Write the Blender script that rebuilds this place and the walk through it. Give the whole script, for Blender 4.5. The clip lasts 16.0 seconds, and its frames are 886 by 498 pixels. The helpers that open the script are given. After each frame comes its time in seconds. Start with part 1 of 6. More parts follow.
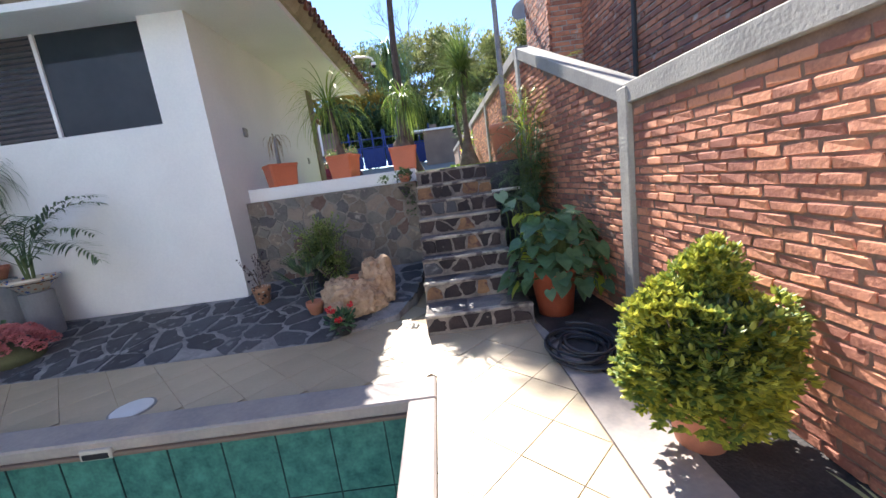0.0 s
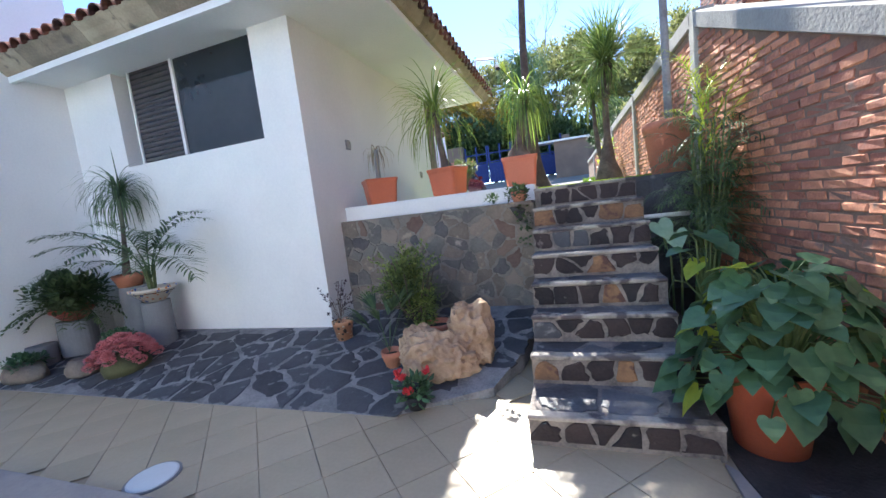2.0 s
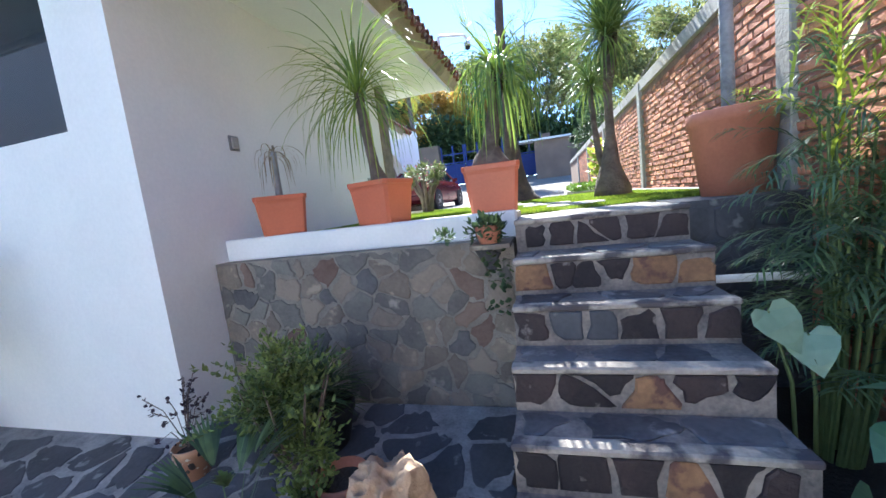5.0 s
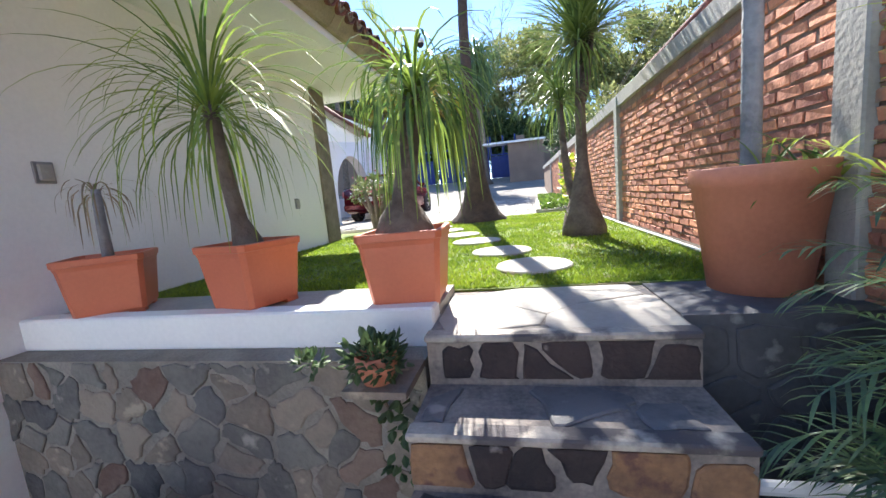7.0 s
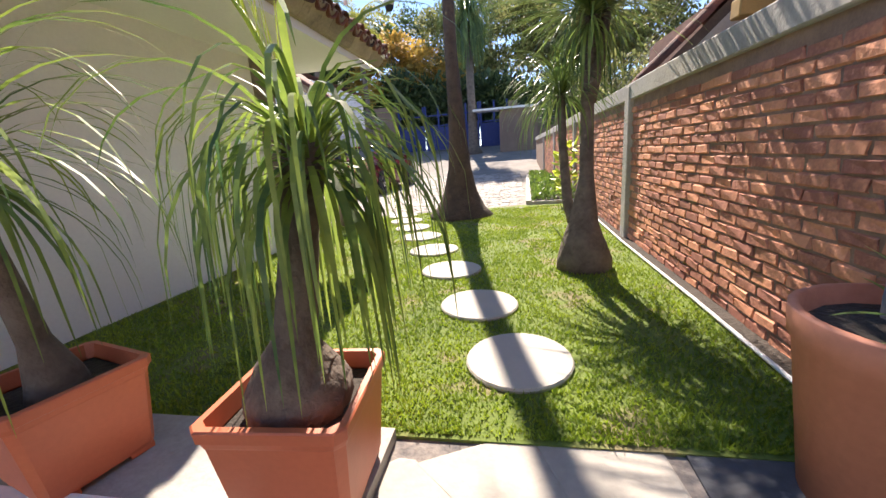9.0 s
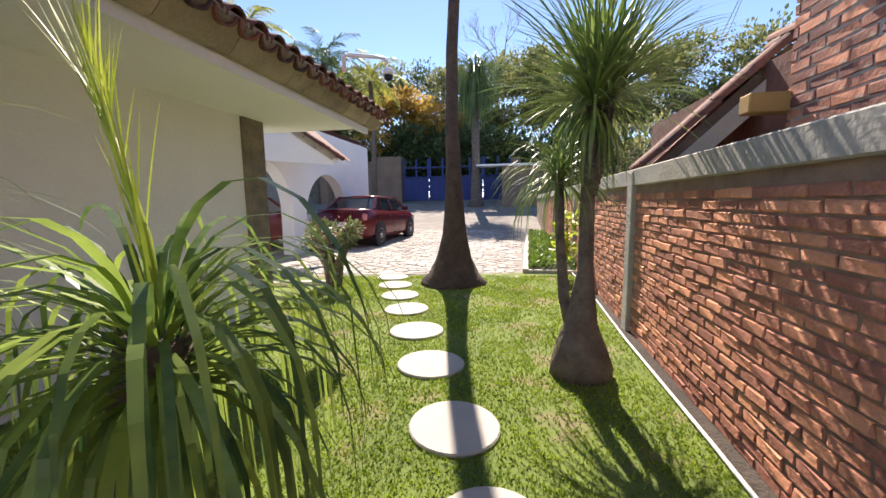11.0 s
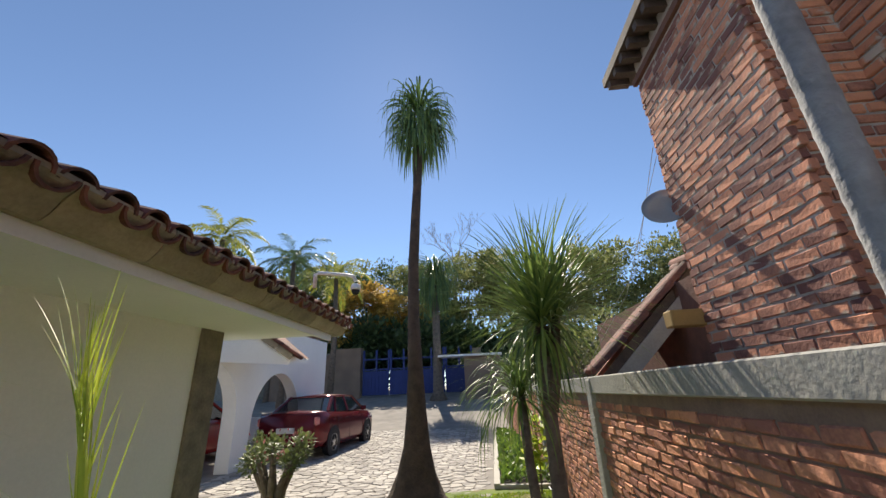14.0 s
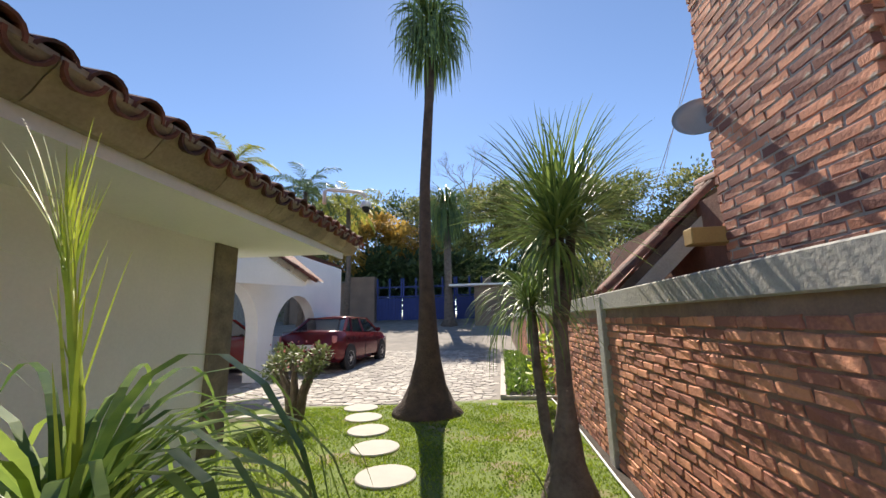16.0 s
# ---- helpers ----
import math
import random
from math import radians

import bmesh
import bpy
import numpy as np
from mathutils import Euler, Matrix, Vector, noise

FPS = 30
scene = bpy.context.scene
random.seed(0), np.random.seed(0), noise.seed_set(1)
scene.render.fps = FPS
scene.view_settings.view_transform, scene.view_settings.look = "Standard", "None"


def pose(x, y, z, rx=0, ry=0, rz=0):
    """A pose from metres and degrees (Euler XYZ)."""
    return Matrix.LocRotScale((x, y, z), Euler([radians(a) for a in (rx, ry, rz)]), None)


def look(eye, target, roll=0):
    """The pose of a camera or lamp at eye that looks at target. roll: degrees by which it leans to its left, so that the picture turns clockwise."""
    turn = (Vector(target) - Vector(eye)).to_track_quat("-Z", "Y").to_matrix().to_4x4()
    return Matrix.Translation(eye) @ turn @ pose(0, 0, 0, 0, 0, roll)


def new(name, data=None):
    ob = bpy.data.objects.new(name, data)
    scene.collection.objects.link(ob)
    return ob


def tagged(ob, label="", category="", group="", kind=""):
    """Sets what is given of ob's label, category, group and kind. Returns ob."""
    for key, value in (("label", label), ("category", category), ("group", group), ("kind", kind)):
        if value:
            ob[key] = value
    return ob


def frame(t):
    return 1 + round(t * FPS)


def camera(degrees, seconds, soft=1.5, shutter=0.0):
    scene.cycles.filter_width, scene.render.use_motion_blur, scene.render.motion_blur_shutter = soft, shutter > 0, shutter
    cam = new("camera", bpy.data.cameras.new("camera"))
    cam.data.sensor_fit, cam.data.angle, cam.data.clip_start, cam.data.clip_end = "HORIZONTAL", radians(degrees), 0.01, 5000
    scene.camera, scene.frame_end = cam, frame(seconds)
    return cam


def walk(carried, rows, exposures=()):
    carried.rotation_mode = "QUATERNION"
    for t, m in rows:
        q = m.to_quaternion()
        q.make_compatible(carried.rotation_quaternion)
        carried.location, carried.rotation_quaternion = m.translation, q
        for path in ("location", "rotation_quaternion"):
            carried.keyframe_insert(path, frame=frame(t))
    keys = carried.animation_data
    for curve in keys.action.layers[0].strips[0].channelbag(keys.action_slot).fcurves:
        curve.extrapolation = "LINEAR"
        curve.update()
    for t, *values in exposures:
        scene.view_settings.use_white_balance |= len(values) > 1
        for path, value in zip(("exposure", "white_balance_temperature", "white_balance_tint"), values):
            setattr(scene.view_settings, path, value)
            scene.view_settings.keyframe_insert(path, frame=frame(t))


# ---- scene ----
cam = camera(98.7, 16.0)
METRES, EYE, TILT, LEAN, TURN = 6.0, 1.59, 0.0, 0.0, -0.8
PATH = [
    (0, (0.243, 1.217, 1.318), (0.232, 3.183, 0.955), -7.7),
    (0.5, (0.286, 1.5, 1.343), (0.132, 3.471, 1.045), -7.8),
    (1, (0.344, 1.773, 1.355), (-0.023, 3.723, 1.107), -6.4),
    (1.5, (0.321, 2.048, 1.357), (-0.261, 3.946, 1.122), -6.7),
    (2, (0.295, 2.327, 1.369), (-0.34, 4.211, 1.151), -6.8),
    (2.5, (0.314, 2.608, 1.359), (-0.329, 4.49, 1.149), -6.7),
    (3, (0.273, 2.912, 1.373), (-0.385, 4.79, 1.173), -6.5),
    (3.2, (0.261, 3.036, 1.396), (-0.404, 4.912, 1.195), -6.5),
    (5.3, (0.181, 4.116, 1.608), (-0.336, 6.032, 1.362), -6.7),
    (5.5, (0.222, 4.242, 1.624), (-0.285, 6.16, 1.375), -6.6),
    (6, (0.306, 4.547, 1.747), (-0.184, 6.473, 1.523), -6.3),
    (6.5, (0.321, 4.753, 1.813), (-0.16, 6.682, 1.593), -5.9),
    (7, (0.371, 4.923, 1.931), (-0.048, 6.859, 1.655), -5.5),
    (7.5, (0.412, 5.173, 2.013), (0.108, 7.122, 1.686), -5.5),
    (8, (0.404, 5.35, 2.095), (0.097, 7.288, 1.707), -4.5),
    (8.2, (0.407, 5.432, 2.155), (0.1, 7.364, 1.743), -4.7),
    (10.3, (0.451, 6.122, 2.533), (-0.028, 7.997, 2.029), -2.9),
    (10.5, (0.47, 6.136, 2.553), (0.013, 8.033, 2.114), -2.4),
    (11, (0.484, 6.139, 2.601), (0.118, 8.09, 2.357), -0.7),
    (11.5, (0.487, 6.125, 2.663), (0.258, 8.111, 2.633), -0.2),
    (12, (0.498, 6.077, 2.717), (0.371, 8.067, 2.864), -0.1),
    (12.5, (0.507, 6.047, 2.751), (0.418, 8.019, 3.075), -1.0),
    (13, (0.506, 6.037, 2.776), (0.412, 7.973, 3.268), -1.8),
    (13.5, (0.492, 6.018, 2.787), (0.373, 7.915, 3.408), -2.2),
    (14, (0.496, 6.009, 2.791), (0.36, 7.878, 3.491), -2.4),
    (14.5, (0.501, 6.024, 2.783), (0.353, 7.879, 3.518), -2.4),
    (15, (0.484, 6.064, 2.747), (0.33, 7.922, 3.472), -2.3),
    (15.5, (0.477, 6.113, 2.705), (0.294, 8.014, 3.298), -1.6),
    (16, (0.48, 6.146, 2.659), (0.263, 8.1, 3.027), -1.2),
]
EXPOSURES = [(0, 1.7, 6450, 12), (1.2, 1.95, 6250, 9), (3.2, 2.1, 6050, 8), (5.5, 2.15, 5800, 7), (6.5, 2.03, 5900, 8), (8, 1.65, 7200, 14), (10.5, 1.35, 7200, 17), (11.5, 1.15, 7200, 15), (12.5, 0.92, 7200, 11), (13.5, 0.68, 7200, 9), (15, 0.68, 7200, 9), (16, 0.9, 7150, 11)]
walk(cam, [(t, look(eye, target, roll)) for t, eye, target, roll in PATH], EXPOSURES)

# ---- world, sun ----
SUN = Vector((-0.123, 0.719, 0.684)).normalized()
world = bpy.data.worlds.new("world")
scene.world = world
world.use_nodes = True
wn = world.node_tree
sky = wn.nodes.new("ShaderNodeTexSky")
sky.sky_type = "NISHITA"
sky.sun_disc = False
sky.sun_elevation = math.asin(SUN.z)
sky.sun_rotation = math.atan2(SUN.x, SUN.y)
sky.air_density, sky.dust_density, sky.ozone_density = 0.7, 0.02, 4.4
wn.nodes["Background"].inputs["Strength"].default_value = 0.125
wn.links.new(sky.outputs[0], wn.nodes["Background"].inputs[0])
sun = new("sun", bpy.data.lights.new("sun", "SUN"))
sun.data.energy, sun.data.angle, sun.data.color = 4.8, radians(0.55), (1.0, 0.94, 0.85)
sun.matrix_world = look((0, 0, 30), Vector((0, 0, 30)) - SUN)

# ---- materials ----
def mat(name, base, rough=0.8, dark=None, scale=6.0, fine=60.0, bump=0.2, dist=0.01, metal=0.0, rand=0.0, island=0.0, spec=0.5, trans=0.0, smear=None):
    """Base colour mixed with a second one over broad and fine noise, with bump; rand varies by object, island by loose piece."""
    m = bpy.data.materials.new(name)
    m.use_nodes = True
    nt = m.node_tree
    b = nt.nodes["Principled BSDF"]
    N, L = nt.nodes.new, nt.links.new
    dark = dark or tuple(c * 0.6 for c in base)
    tc = N("ShaderNodeTexCoord")
    n1, n2 = N("ShaderNodeTexNoise"), N("ShaderNodeTexNoise")
    n1.inputs["Scale"].default_value, n2.inputs["Scale"].default_value = scale, fine
    n1.inputs["Detail"].default_value, n2.inputs["Detail"].default_value = 5, 3
    for n in (n1, n2):
        L(tc.outputs["Object"], n.inputs["Vector"])
    ad = N("ShaderNodeMath")
    ad.operation = "MULTIPLY_ADD"
    L(n2.outputs[0], ad.inputs[0])
    ad.inputs[1].default_value = 0.45
    L(n1.outputs[0], ad.inputs[2])
    last = ad
    if rand or island:
        src = N("ShaderNodeObjectInfo").outputs["Random"] if rand else N("ShaderNodeNewGeometry").outputs["Random Per Island"]
        r = N("ShaderNodeMath")
        r.operation = "MULTIPLY_ADD"
        L(src, r.inputs[0])
        r.inputs[1].default_value = rand or island
        L(ad.outputs[0], r.inputs[2])
        last = N("ShaderNodeMath")
        last.operation = "SUBTRACT"
        L(r.outputs[0], last.inputs[0])
        last.inputs[1].default_value = (rand or island) / 2
    ramp = N("ShaderNodeMapRange")
    ramp.inputs["From Min"].default_value, ramp.inputs["From Max"].default_value = 0.45, 1.0
    L(last.outputs[0], ramp.inputs["Value"])
    mix = N("ShaderNodeMix")
    mix.data_type = "RGBA"
    L(ramp.outputs[0], mix.inputs["Factor"])
    mix.inputs[6].default_value, mix.inputs[7].default_value = (*dark, 1), (*base, 1)
    if smear:
        n3 = N("ShaderNodeTexNoise")
        n3.inputs["Scale"].default_value, n3.inputs["Detail"].default_value = smear[3], 6
        L(tc.outputs["Object"], n3.inputs["Vector"])
        mr = N("ShaderNodeMapRange")
        mr.inputs["From Min"].default_value, mr.inputs["From Max"].default_value = smear[4], smear[4] + 0.07
        L(n3.outputs[0], mr.inputs["Value"])
        m2 = N("ShaderNodeMix")
        m2.data_type = "RGBA"
        L(mr.outputs[0], m2.inputs["Factor"])
        L(mix.outputs[2], m2.inputs[6])
        m2.inputs[7].default_value = (*smear[:3], 1)
        mix = m2
    L(mix.outputs[2], b.inputs["Base Color"])
    b.inputs["Roughness"].default_value, b.inputs["Metallic"].default_value = rough, metal
    b.inputs["Specular IOR Level"].default_value = spec
    if bump:
        bp = N("ShaderNodeBump")
        bp.inputs["Strength"].default_value, bp.inputs["Distance"].default_value = bump, dist
        L(ad.outputs[0], bp.inputs["Height"])
        L(bp.outputs[0], b.inputs["Normal"])
    if trans:
        tr = N("ShaderNodeBsdfTranslucent")
        ms = N("ShaderNodeMixShader")
        ms.inputs[0].default_value = trans
        L(mix.outputs[2], tr.inputs[0])
        L(b.outputs[0], ms.inputs[1])
        L(tr.outputs[0], ms.inputs[2])
        L(ms.outputs[0], nt.nodes["Material Output"].inputs[0])
    return m


def leafmat(name, base, dark, trans=0.4, rough=0.45):
    return mat(name, base, rough, dark, 3, 25, 0.0, 0.01, island=0.5, trans=trans)


M_WHITE = mat("white_stucco", (0.87, 0.87, 0.86), 0.85, (0.74, 0.745, 0.745), 0.9, 45, 0.25, 0.008)
M_BRICK = mat("brick", (0.74, 0.33, 0.19), 0.88, (0.36, 0.145, 0.10), 9, 70, 0.45, 0.010, rand=0.7, smear=(0.30, 0.20, 0.16, 7.0, 0.62))
M_BRICKJ = mat("brick_far", (0.74, 0.33, 0.19), 0.88, (0.36, 0.145, 0.10), 9, 70, 0.45, 0.010, island=0.7, smear=(0.30, 0.20, 0.16, 7.0, 0.62))
M_BRICKN = mat("brick_neighbour", (0.68, 0.29, 0.16), 0.9, (0.33, 0.14, 0.095), 9, 60, 0.45, 0.010, island=0.7, smear=(0.58, 0.48, 0.38, 6.0, 0.60))
# Brick again, with the shade by the lean-to and eave put into its colour.
M_BRICKF = mat("brick_shade_colour", (0.22, 0.10, 0.07), 0.9, (0.12, 0.06, 0.045), 9, 60, 0.7)
M_MORTAR = mat("mortar", (0.36, 0.24, 0.17), 0.95, (0.2, 0.13, 0.10), 8, 80, 0.5)
M_MORTARN = mat("mortar_pale", (0.55, 0.48, 0.41), 0.95, (0.34, 0.29, 0.25), 8, 80, 0.5)
M_CONC = mat("concrete", (0.46, 0.44, 0.40), 0.9, (0.28, 0.27, 0.25), 2.5, 50, 0.6, 0.012)
M_TILE = mat("patio_tile", (0.52, 0.42, 0.29), 0.45, (0.42, 0.34, 0.23), 2.5, 40, 0.15, 0.004, rand=0.25)
M_GROUT = mat("grout", (0.46, 0.36, 0.24), 0.95, (0.36, 0.28, 0.19), 3, 60, 0.3)
M_SLATE = mat("slate_flag", (0.085, 0.09, 0.105), 0.75, (0.045, 0.047, 0.055), 5, 40, 0.5, 0.01, rand=0.4, smear=(0.20, 0.20, 0.21, 9.0, 0.62))
M_JOINT = mat("pale_joint", (0.38, 0.37, 0.37), 0.95, (0.13, 0.13, 0.14), 6, 60, 0.5)
M_STONE = mat("wall_stone", (0.27, 0.225, 0.18), 0.9, (0.15, 0.125, 0.105), 5, 45, 0.8, 0.015, rand=0.45, smear=(0.36, 0.30, 0.23, 7.0, 0.60))
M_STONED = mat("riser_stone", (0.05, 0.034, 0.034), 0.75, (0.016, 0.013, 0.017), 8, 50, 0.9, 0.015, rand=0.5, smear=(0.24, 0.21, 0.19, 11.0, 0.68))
M_STONEO = mat("ochre_stone", (0.36, 0.20, 0.10), 0.85, (0.14, 0.08, 0.05), 7, 50, 0.7, 0.015, rand=0.3, smear=(0.12, 0.06, 0.05, 9.0, 0.54))
M_STONEG = mat("wall_stone_grey", (0.20, 0.19, 0.17), 0.9, (0.11, 0.105, 0.10), 5, 45, 0.8, 0.015, rand=0.5, smear=(0.34, 0.31, 0.27, 6.0, 0.62))
M_STONEK = mat("wall_stone_dark", (0.13, 0.13, 0.13), 0.85, (0.05, 0.05, 0.055), 6, 45, 0.8, 0.015, rand=0.4)
M_STONER = mat("wall_stone_brown", (0.21, 0.15, 0.12), 0.9, (0.12, 0.075, 0.06), 6, 45, 0.8, 0.015, rand=0.4)
M_WMORT = mat("wall_mortar", (0.29, 0.265, 0.23), 0.95, (0.17, 0.155, 0.135), 7, 60, 0.9, 0.02)
M_GRASSB = mat("lawn_soil", (0.16, 0.215, 0.035), 0.95, (0.08, 0.12, 0.025), 2.0, 60, 0.6, 0.02, smear=(0.20, 0.17, 0.085, 2.2, 0.56))
M_STAIRM = mat("stair_mortar", (0.36, 0.31, 0.27), 0.9, (0.08, 0.075, 0.08), 7, 60, 0.6, 0.012)
M_SOIL = mat("soil", (0.07, 0.055, 0.045), 0.95, (0.03, 0.025, 0.02), 4, 60, 0.8, 0.03)
M_COBBLE = mat("cobble", (0.50, 0.46, 0.41), 0.85, (0.24, 0.22, 0.20), 1.2, 20, 0.8, 0.03, island=0.5)
M_DRIVE = mat("drive_bed", (0.30, 0.27, 0.24), 0.95, (0.18, 0.165, 0.15), 2, 30, 0.6)
M_TERRA = mat("terracotta_plastic", (0.60, 0.17, 0.085), 0.45, (0.50, 0.13, 0.065), 3, 60, 0.08, 0.004)
M_CLAY = mat("clay_pot", (0.62, 0.26, 0.17), 0.75, (0.46, 0.18, 0.11), 3, 50, 0.2, 0.005)
M_ROOF = mat("roof_tile", (0.24, 0.085, 0.055), 0.85, (0.06, 0.03, 0.027), 5, 45, 0.6, 0.012, rand=0.5)
M_CANT = mat("cantera", (0.42, 0.35, 0.25), 0.9, (0.20, 0.165, 0.12), 3.5, 50, 0.6, 0.012, rand=0.35, smear=(0.12, 0.10, 0.08, 4.0, 0.62))
M_PILLAR = mat("pillar_stone", (0.27, 0.23, 0.17), 0.9, (0.12, 0.10, 0.075), 6, 40, 0.6, 0.012)
M_TRUNK = mat("palm_bark", (0.20, 0.16, 0.13), 0.95, (0.08, 0.06, 0.05), 8, 40, 0.9, 0.03)
M_GTRUNK = mat("grey_bark", (0.36, 0.36, 0.37), 0.9, (0.16, 0.16, 0.17), 6, 40, 0.8, 0.02)
M_PONY = leafmat("strap_leaf", (0.36, 0.46, 0.09), (0.10, 0.19, 0.055))
M_PONYD = leafmat("strap_leaf_dark", (0.17, 0.26, 0.08), (0.05, 0.10, 0.04), 0.3)
M_PONYA = leafmat("strap_leaf_fine", (0.26, 0.35, 0.09), (0.05, 0.11, 0.035), 0.3)
M_PALM = leafmat("frond", (0.15, 0.24, 0.10), (0.05, 0.09, 0.05), 0.3)
M_BUSH = leafmat("bush_leaf", (0.60, 0.58, 0.08), (0.10, 0.18, 0.04), 0.3)
# Copy of the bush leaf, darkened in colour for shade in the core.
M_BUSHD = leafmat("bush_leaf_inner_shade", (0.12, 0.17, 0.04), (0.04, 0.075, 0.025), 0.15)
M_BROAD = leafmat("broad_leaf", (0.11, 0.22, 0.10), (0.04, 0.10, 0.055), 0.25)
M_TREE = leafmat("tree_leaf", (0.37, 0.37, 0.14), (0.10, 0.13, 0.05), 0.4, 0.6)
M_TREEY = leafmat("tree_leaf_yellow", (0.70, 0.46, 0.10), (0.35, 0.25, 0.07), 0.4, 0.6)
M_TREED = leafmat("tree_leaf_dark", (0.12, 0.18, 0.07), (0.04, 0.075, 0.035), 0.3, 0.6)
M_BLUE = mat("blue_paint", (0.009, 0.032, 0.19), 0.6, (0.007, 0.024, 0.14), 3, 30, 0.05)
M_RED = mat("maroon_paint", (0.14, 0.012, 0.018), 0.22, (0.12, 0.01, 0.015), 3, 30, 0.0, metal=0.3)
M_RUBBER = mat("rubber", (0.025, 0.025, 0.03), 0.7, (0.015, 0.015, 0.018), 4, 60, 0.2)
# Near-black, painted in for shade in hollows; also the camera's dome.
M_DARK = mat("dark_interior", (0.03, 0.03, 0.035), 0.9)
M_METAL = mat("alloy", (0.6, 0.6, 0.62), 0.3, (0.5, 0.5, 0.52), 3, 30, 0.0, metal=0.9)
M_WPAINT = mat("white_paint", (0.8, 0.8, 0.8), 0.4, (0.72, 0.72, 0.72), 3, 50, 0.03)
M_ROCK = mat("pitted_rock", (0.56, 0.41, 0.28), 0.95, (0.26, 0.16, 0.10), 6, 30, 1.0, 0.03)
M_PINK = mat("pink_petal", (0.74, 0.33, 0.36), 0.7, (0.55, 0.12, 0.12), 8, 40, 0.2)
M_REDF = mat("red_petal", (0.75, 0.04, 0.05), 0.6, (0.5, 0.02, 0.03), 8, 40, 0.1)
M_POOL = mat("pool_tile", (0.08, 0.27, 0.22), 0.35, (0.012, 0.085, 0.085), 13, 48, 0.15)
M_COPING = mat("pool_coping", (0.42, 0.36, 0.32), 0.8, (0.26, 0.24, 0.24), 3, 40, 0.4)
M_WIRE = mat("dark_wire", (0.05, 0.05, 0.05), 0.6)
M_DRY = leafmat("dry_leaf", (0.42, 0.34, 0.22), (0.22, 0.17, 0.11), 0.2, 0.8)
M_PONY2 = leafmat("strap_leaf_broad", (0.34, 0.45, 0.09), (0.05, 0.12, 0.035), 0.4)
M_LIME = leafmat("lime_leaf", (0.55, 0.62, 0.08), (0.28, 0.38, 0.05), 0.45)
M_SHRUB = leafmat("shrub_leaf", (0.22, 0.26, 0.09), (0.09, 0.12, 0.05), 0.3, 0.5)
M_COVER = leafmat("cover_leaf", (0.22, 0.34, 0.05), (0.07, 0.14, 0.03), 0.35)
M_REED = leafmat("reed_leaf", (0.16, 0.26, 0.10), (0.05, 0.095, 0.06), 0.3)
M_EAR = leafmat("pale_ear_leaf", (0.30, 0.42, 0.30), (0.17, 0.28, 0.18), 0.15)
M_JADE = leafmat("jade_leaf", (0.26, 0.33, 0.09), (0.08, 0.13, 0.04), 0.3)
M_PURPLE = leafmat("purple_leaf", (0.05, 0.03, 0.05), (0.02, 0.012, 0.022), 0.15)
M_ALOE = leafmat("aloe_leaf", (0.35, 0.42, 0.25), (0.2, 0.27, 0.14), 0.2)
M_PALMY = leafmat("yellow_frond", (0.42, 0.42, 0.08), (0.15, 0.2, 0.05), 0.45)
M_GRASS = leafmat("grass_blade", (0.34, 0.44, 0.04), (0.13, 0.22, 0.025), 0.4, 0.6)
M_STALK = mat("green_stalk", (0.16, 0.22, 0.07), 0.6, (0.09, 0.13, 0.05), 5, 40, 0.1)
M_TRUNKD = mat("dark_palm_bark", (0.11, 0.075, 0.055), 0.95, (0.045, 0.032, 0.027), 8, 40, 0.9, 0.03)
M_TRUNKP = mat("pale_branch", (0.35, 0.31, 0.27), 0.9, (0.25, 0.22, 0.2), 5, 30, 0.0)
M_TERRAR = mat("red_clay", (0.55, 0.14, 0.07), 0.6, (0.42, 0.10, 0.055), 3, 50, 0.1)
M_CONCL = mat("pale_concrete", (0.48, 0.45, 0.40), 0.9, (0.42, 0.40, 0.36), 5, 60, 0.3, 0.006)
M_HOSE = mat("hose_rubber", (0.05, 0.055, 0.065), 0.45, (0.03, 0.032, 0.04), 5, 40, 0.05)
M_ROCKG = mat("grey_rock", (0.25, 0.21, 0.17), 0.95, (0.13, 0.11, 0.10), 7, 40, 1.0, 0.02)
M_PED = mat("smooth_concrete", (0.25, 0.26, 0.28), 0.85, (0.19, 0.195, 0.21), 3, 50, 0.2, 0.005)
M_PINKD = mat("mound_green", (0.12, 0.13, 0.06), 0.9, (0.06, 0.06, 0.03))
M_REDB = mat("red_glaze", (0.45, 0.06, 0.04), 0.35, (0.35, 0.04, 0.03), 6, 40, 0.05)
M_PLANK = mat("dark_plank", (0.14, 0.10, 0.08), 0.85, (0.06, 0.045, 0.04), 6, 50, 0.5)
M_OCHRE = mat("ochre_beam", (0.45, 0.28, 0.09), 0.8, (0.33, 0.2, 0.07), 6, 50, 0.3)
M_DISH = mat("dish_grey", (0.34, 0.33, 0.32), 0.6, (0.28, 0.27, 0.26), 3, 30, 0.05)
M_BROWN = mat("brown_plaster", (0.24, 0.17, 0.13), 0.9, (0.16, 0.115, 0.09), 1.5, 30, 0.4)
M_SOILD = mat("dark_soil", (0.075, 0.07, 0.07), 0.9, (0.03, 0.03, 0.032), 6, 60, 0.8, 0.02)
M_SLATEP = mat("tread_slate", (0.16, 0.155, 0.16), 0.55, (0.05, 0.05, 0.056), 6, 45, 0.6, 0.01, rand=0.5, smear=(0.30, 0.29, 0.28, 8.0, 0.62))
M_FLAGP = mat("pale_flag", (0.44, 0.40, 0.35), 0.75, (0.30, 0.28, 0.25), 4, 40, 0.5, 0.008, rand=0.25)
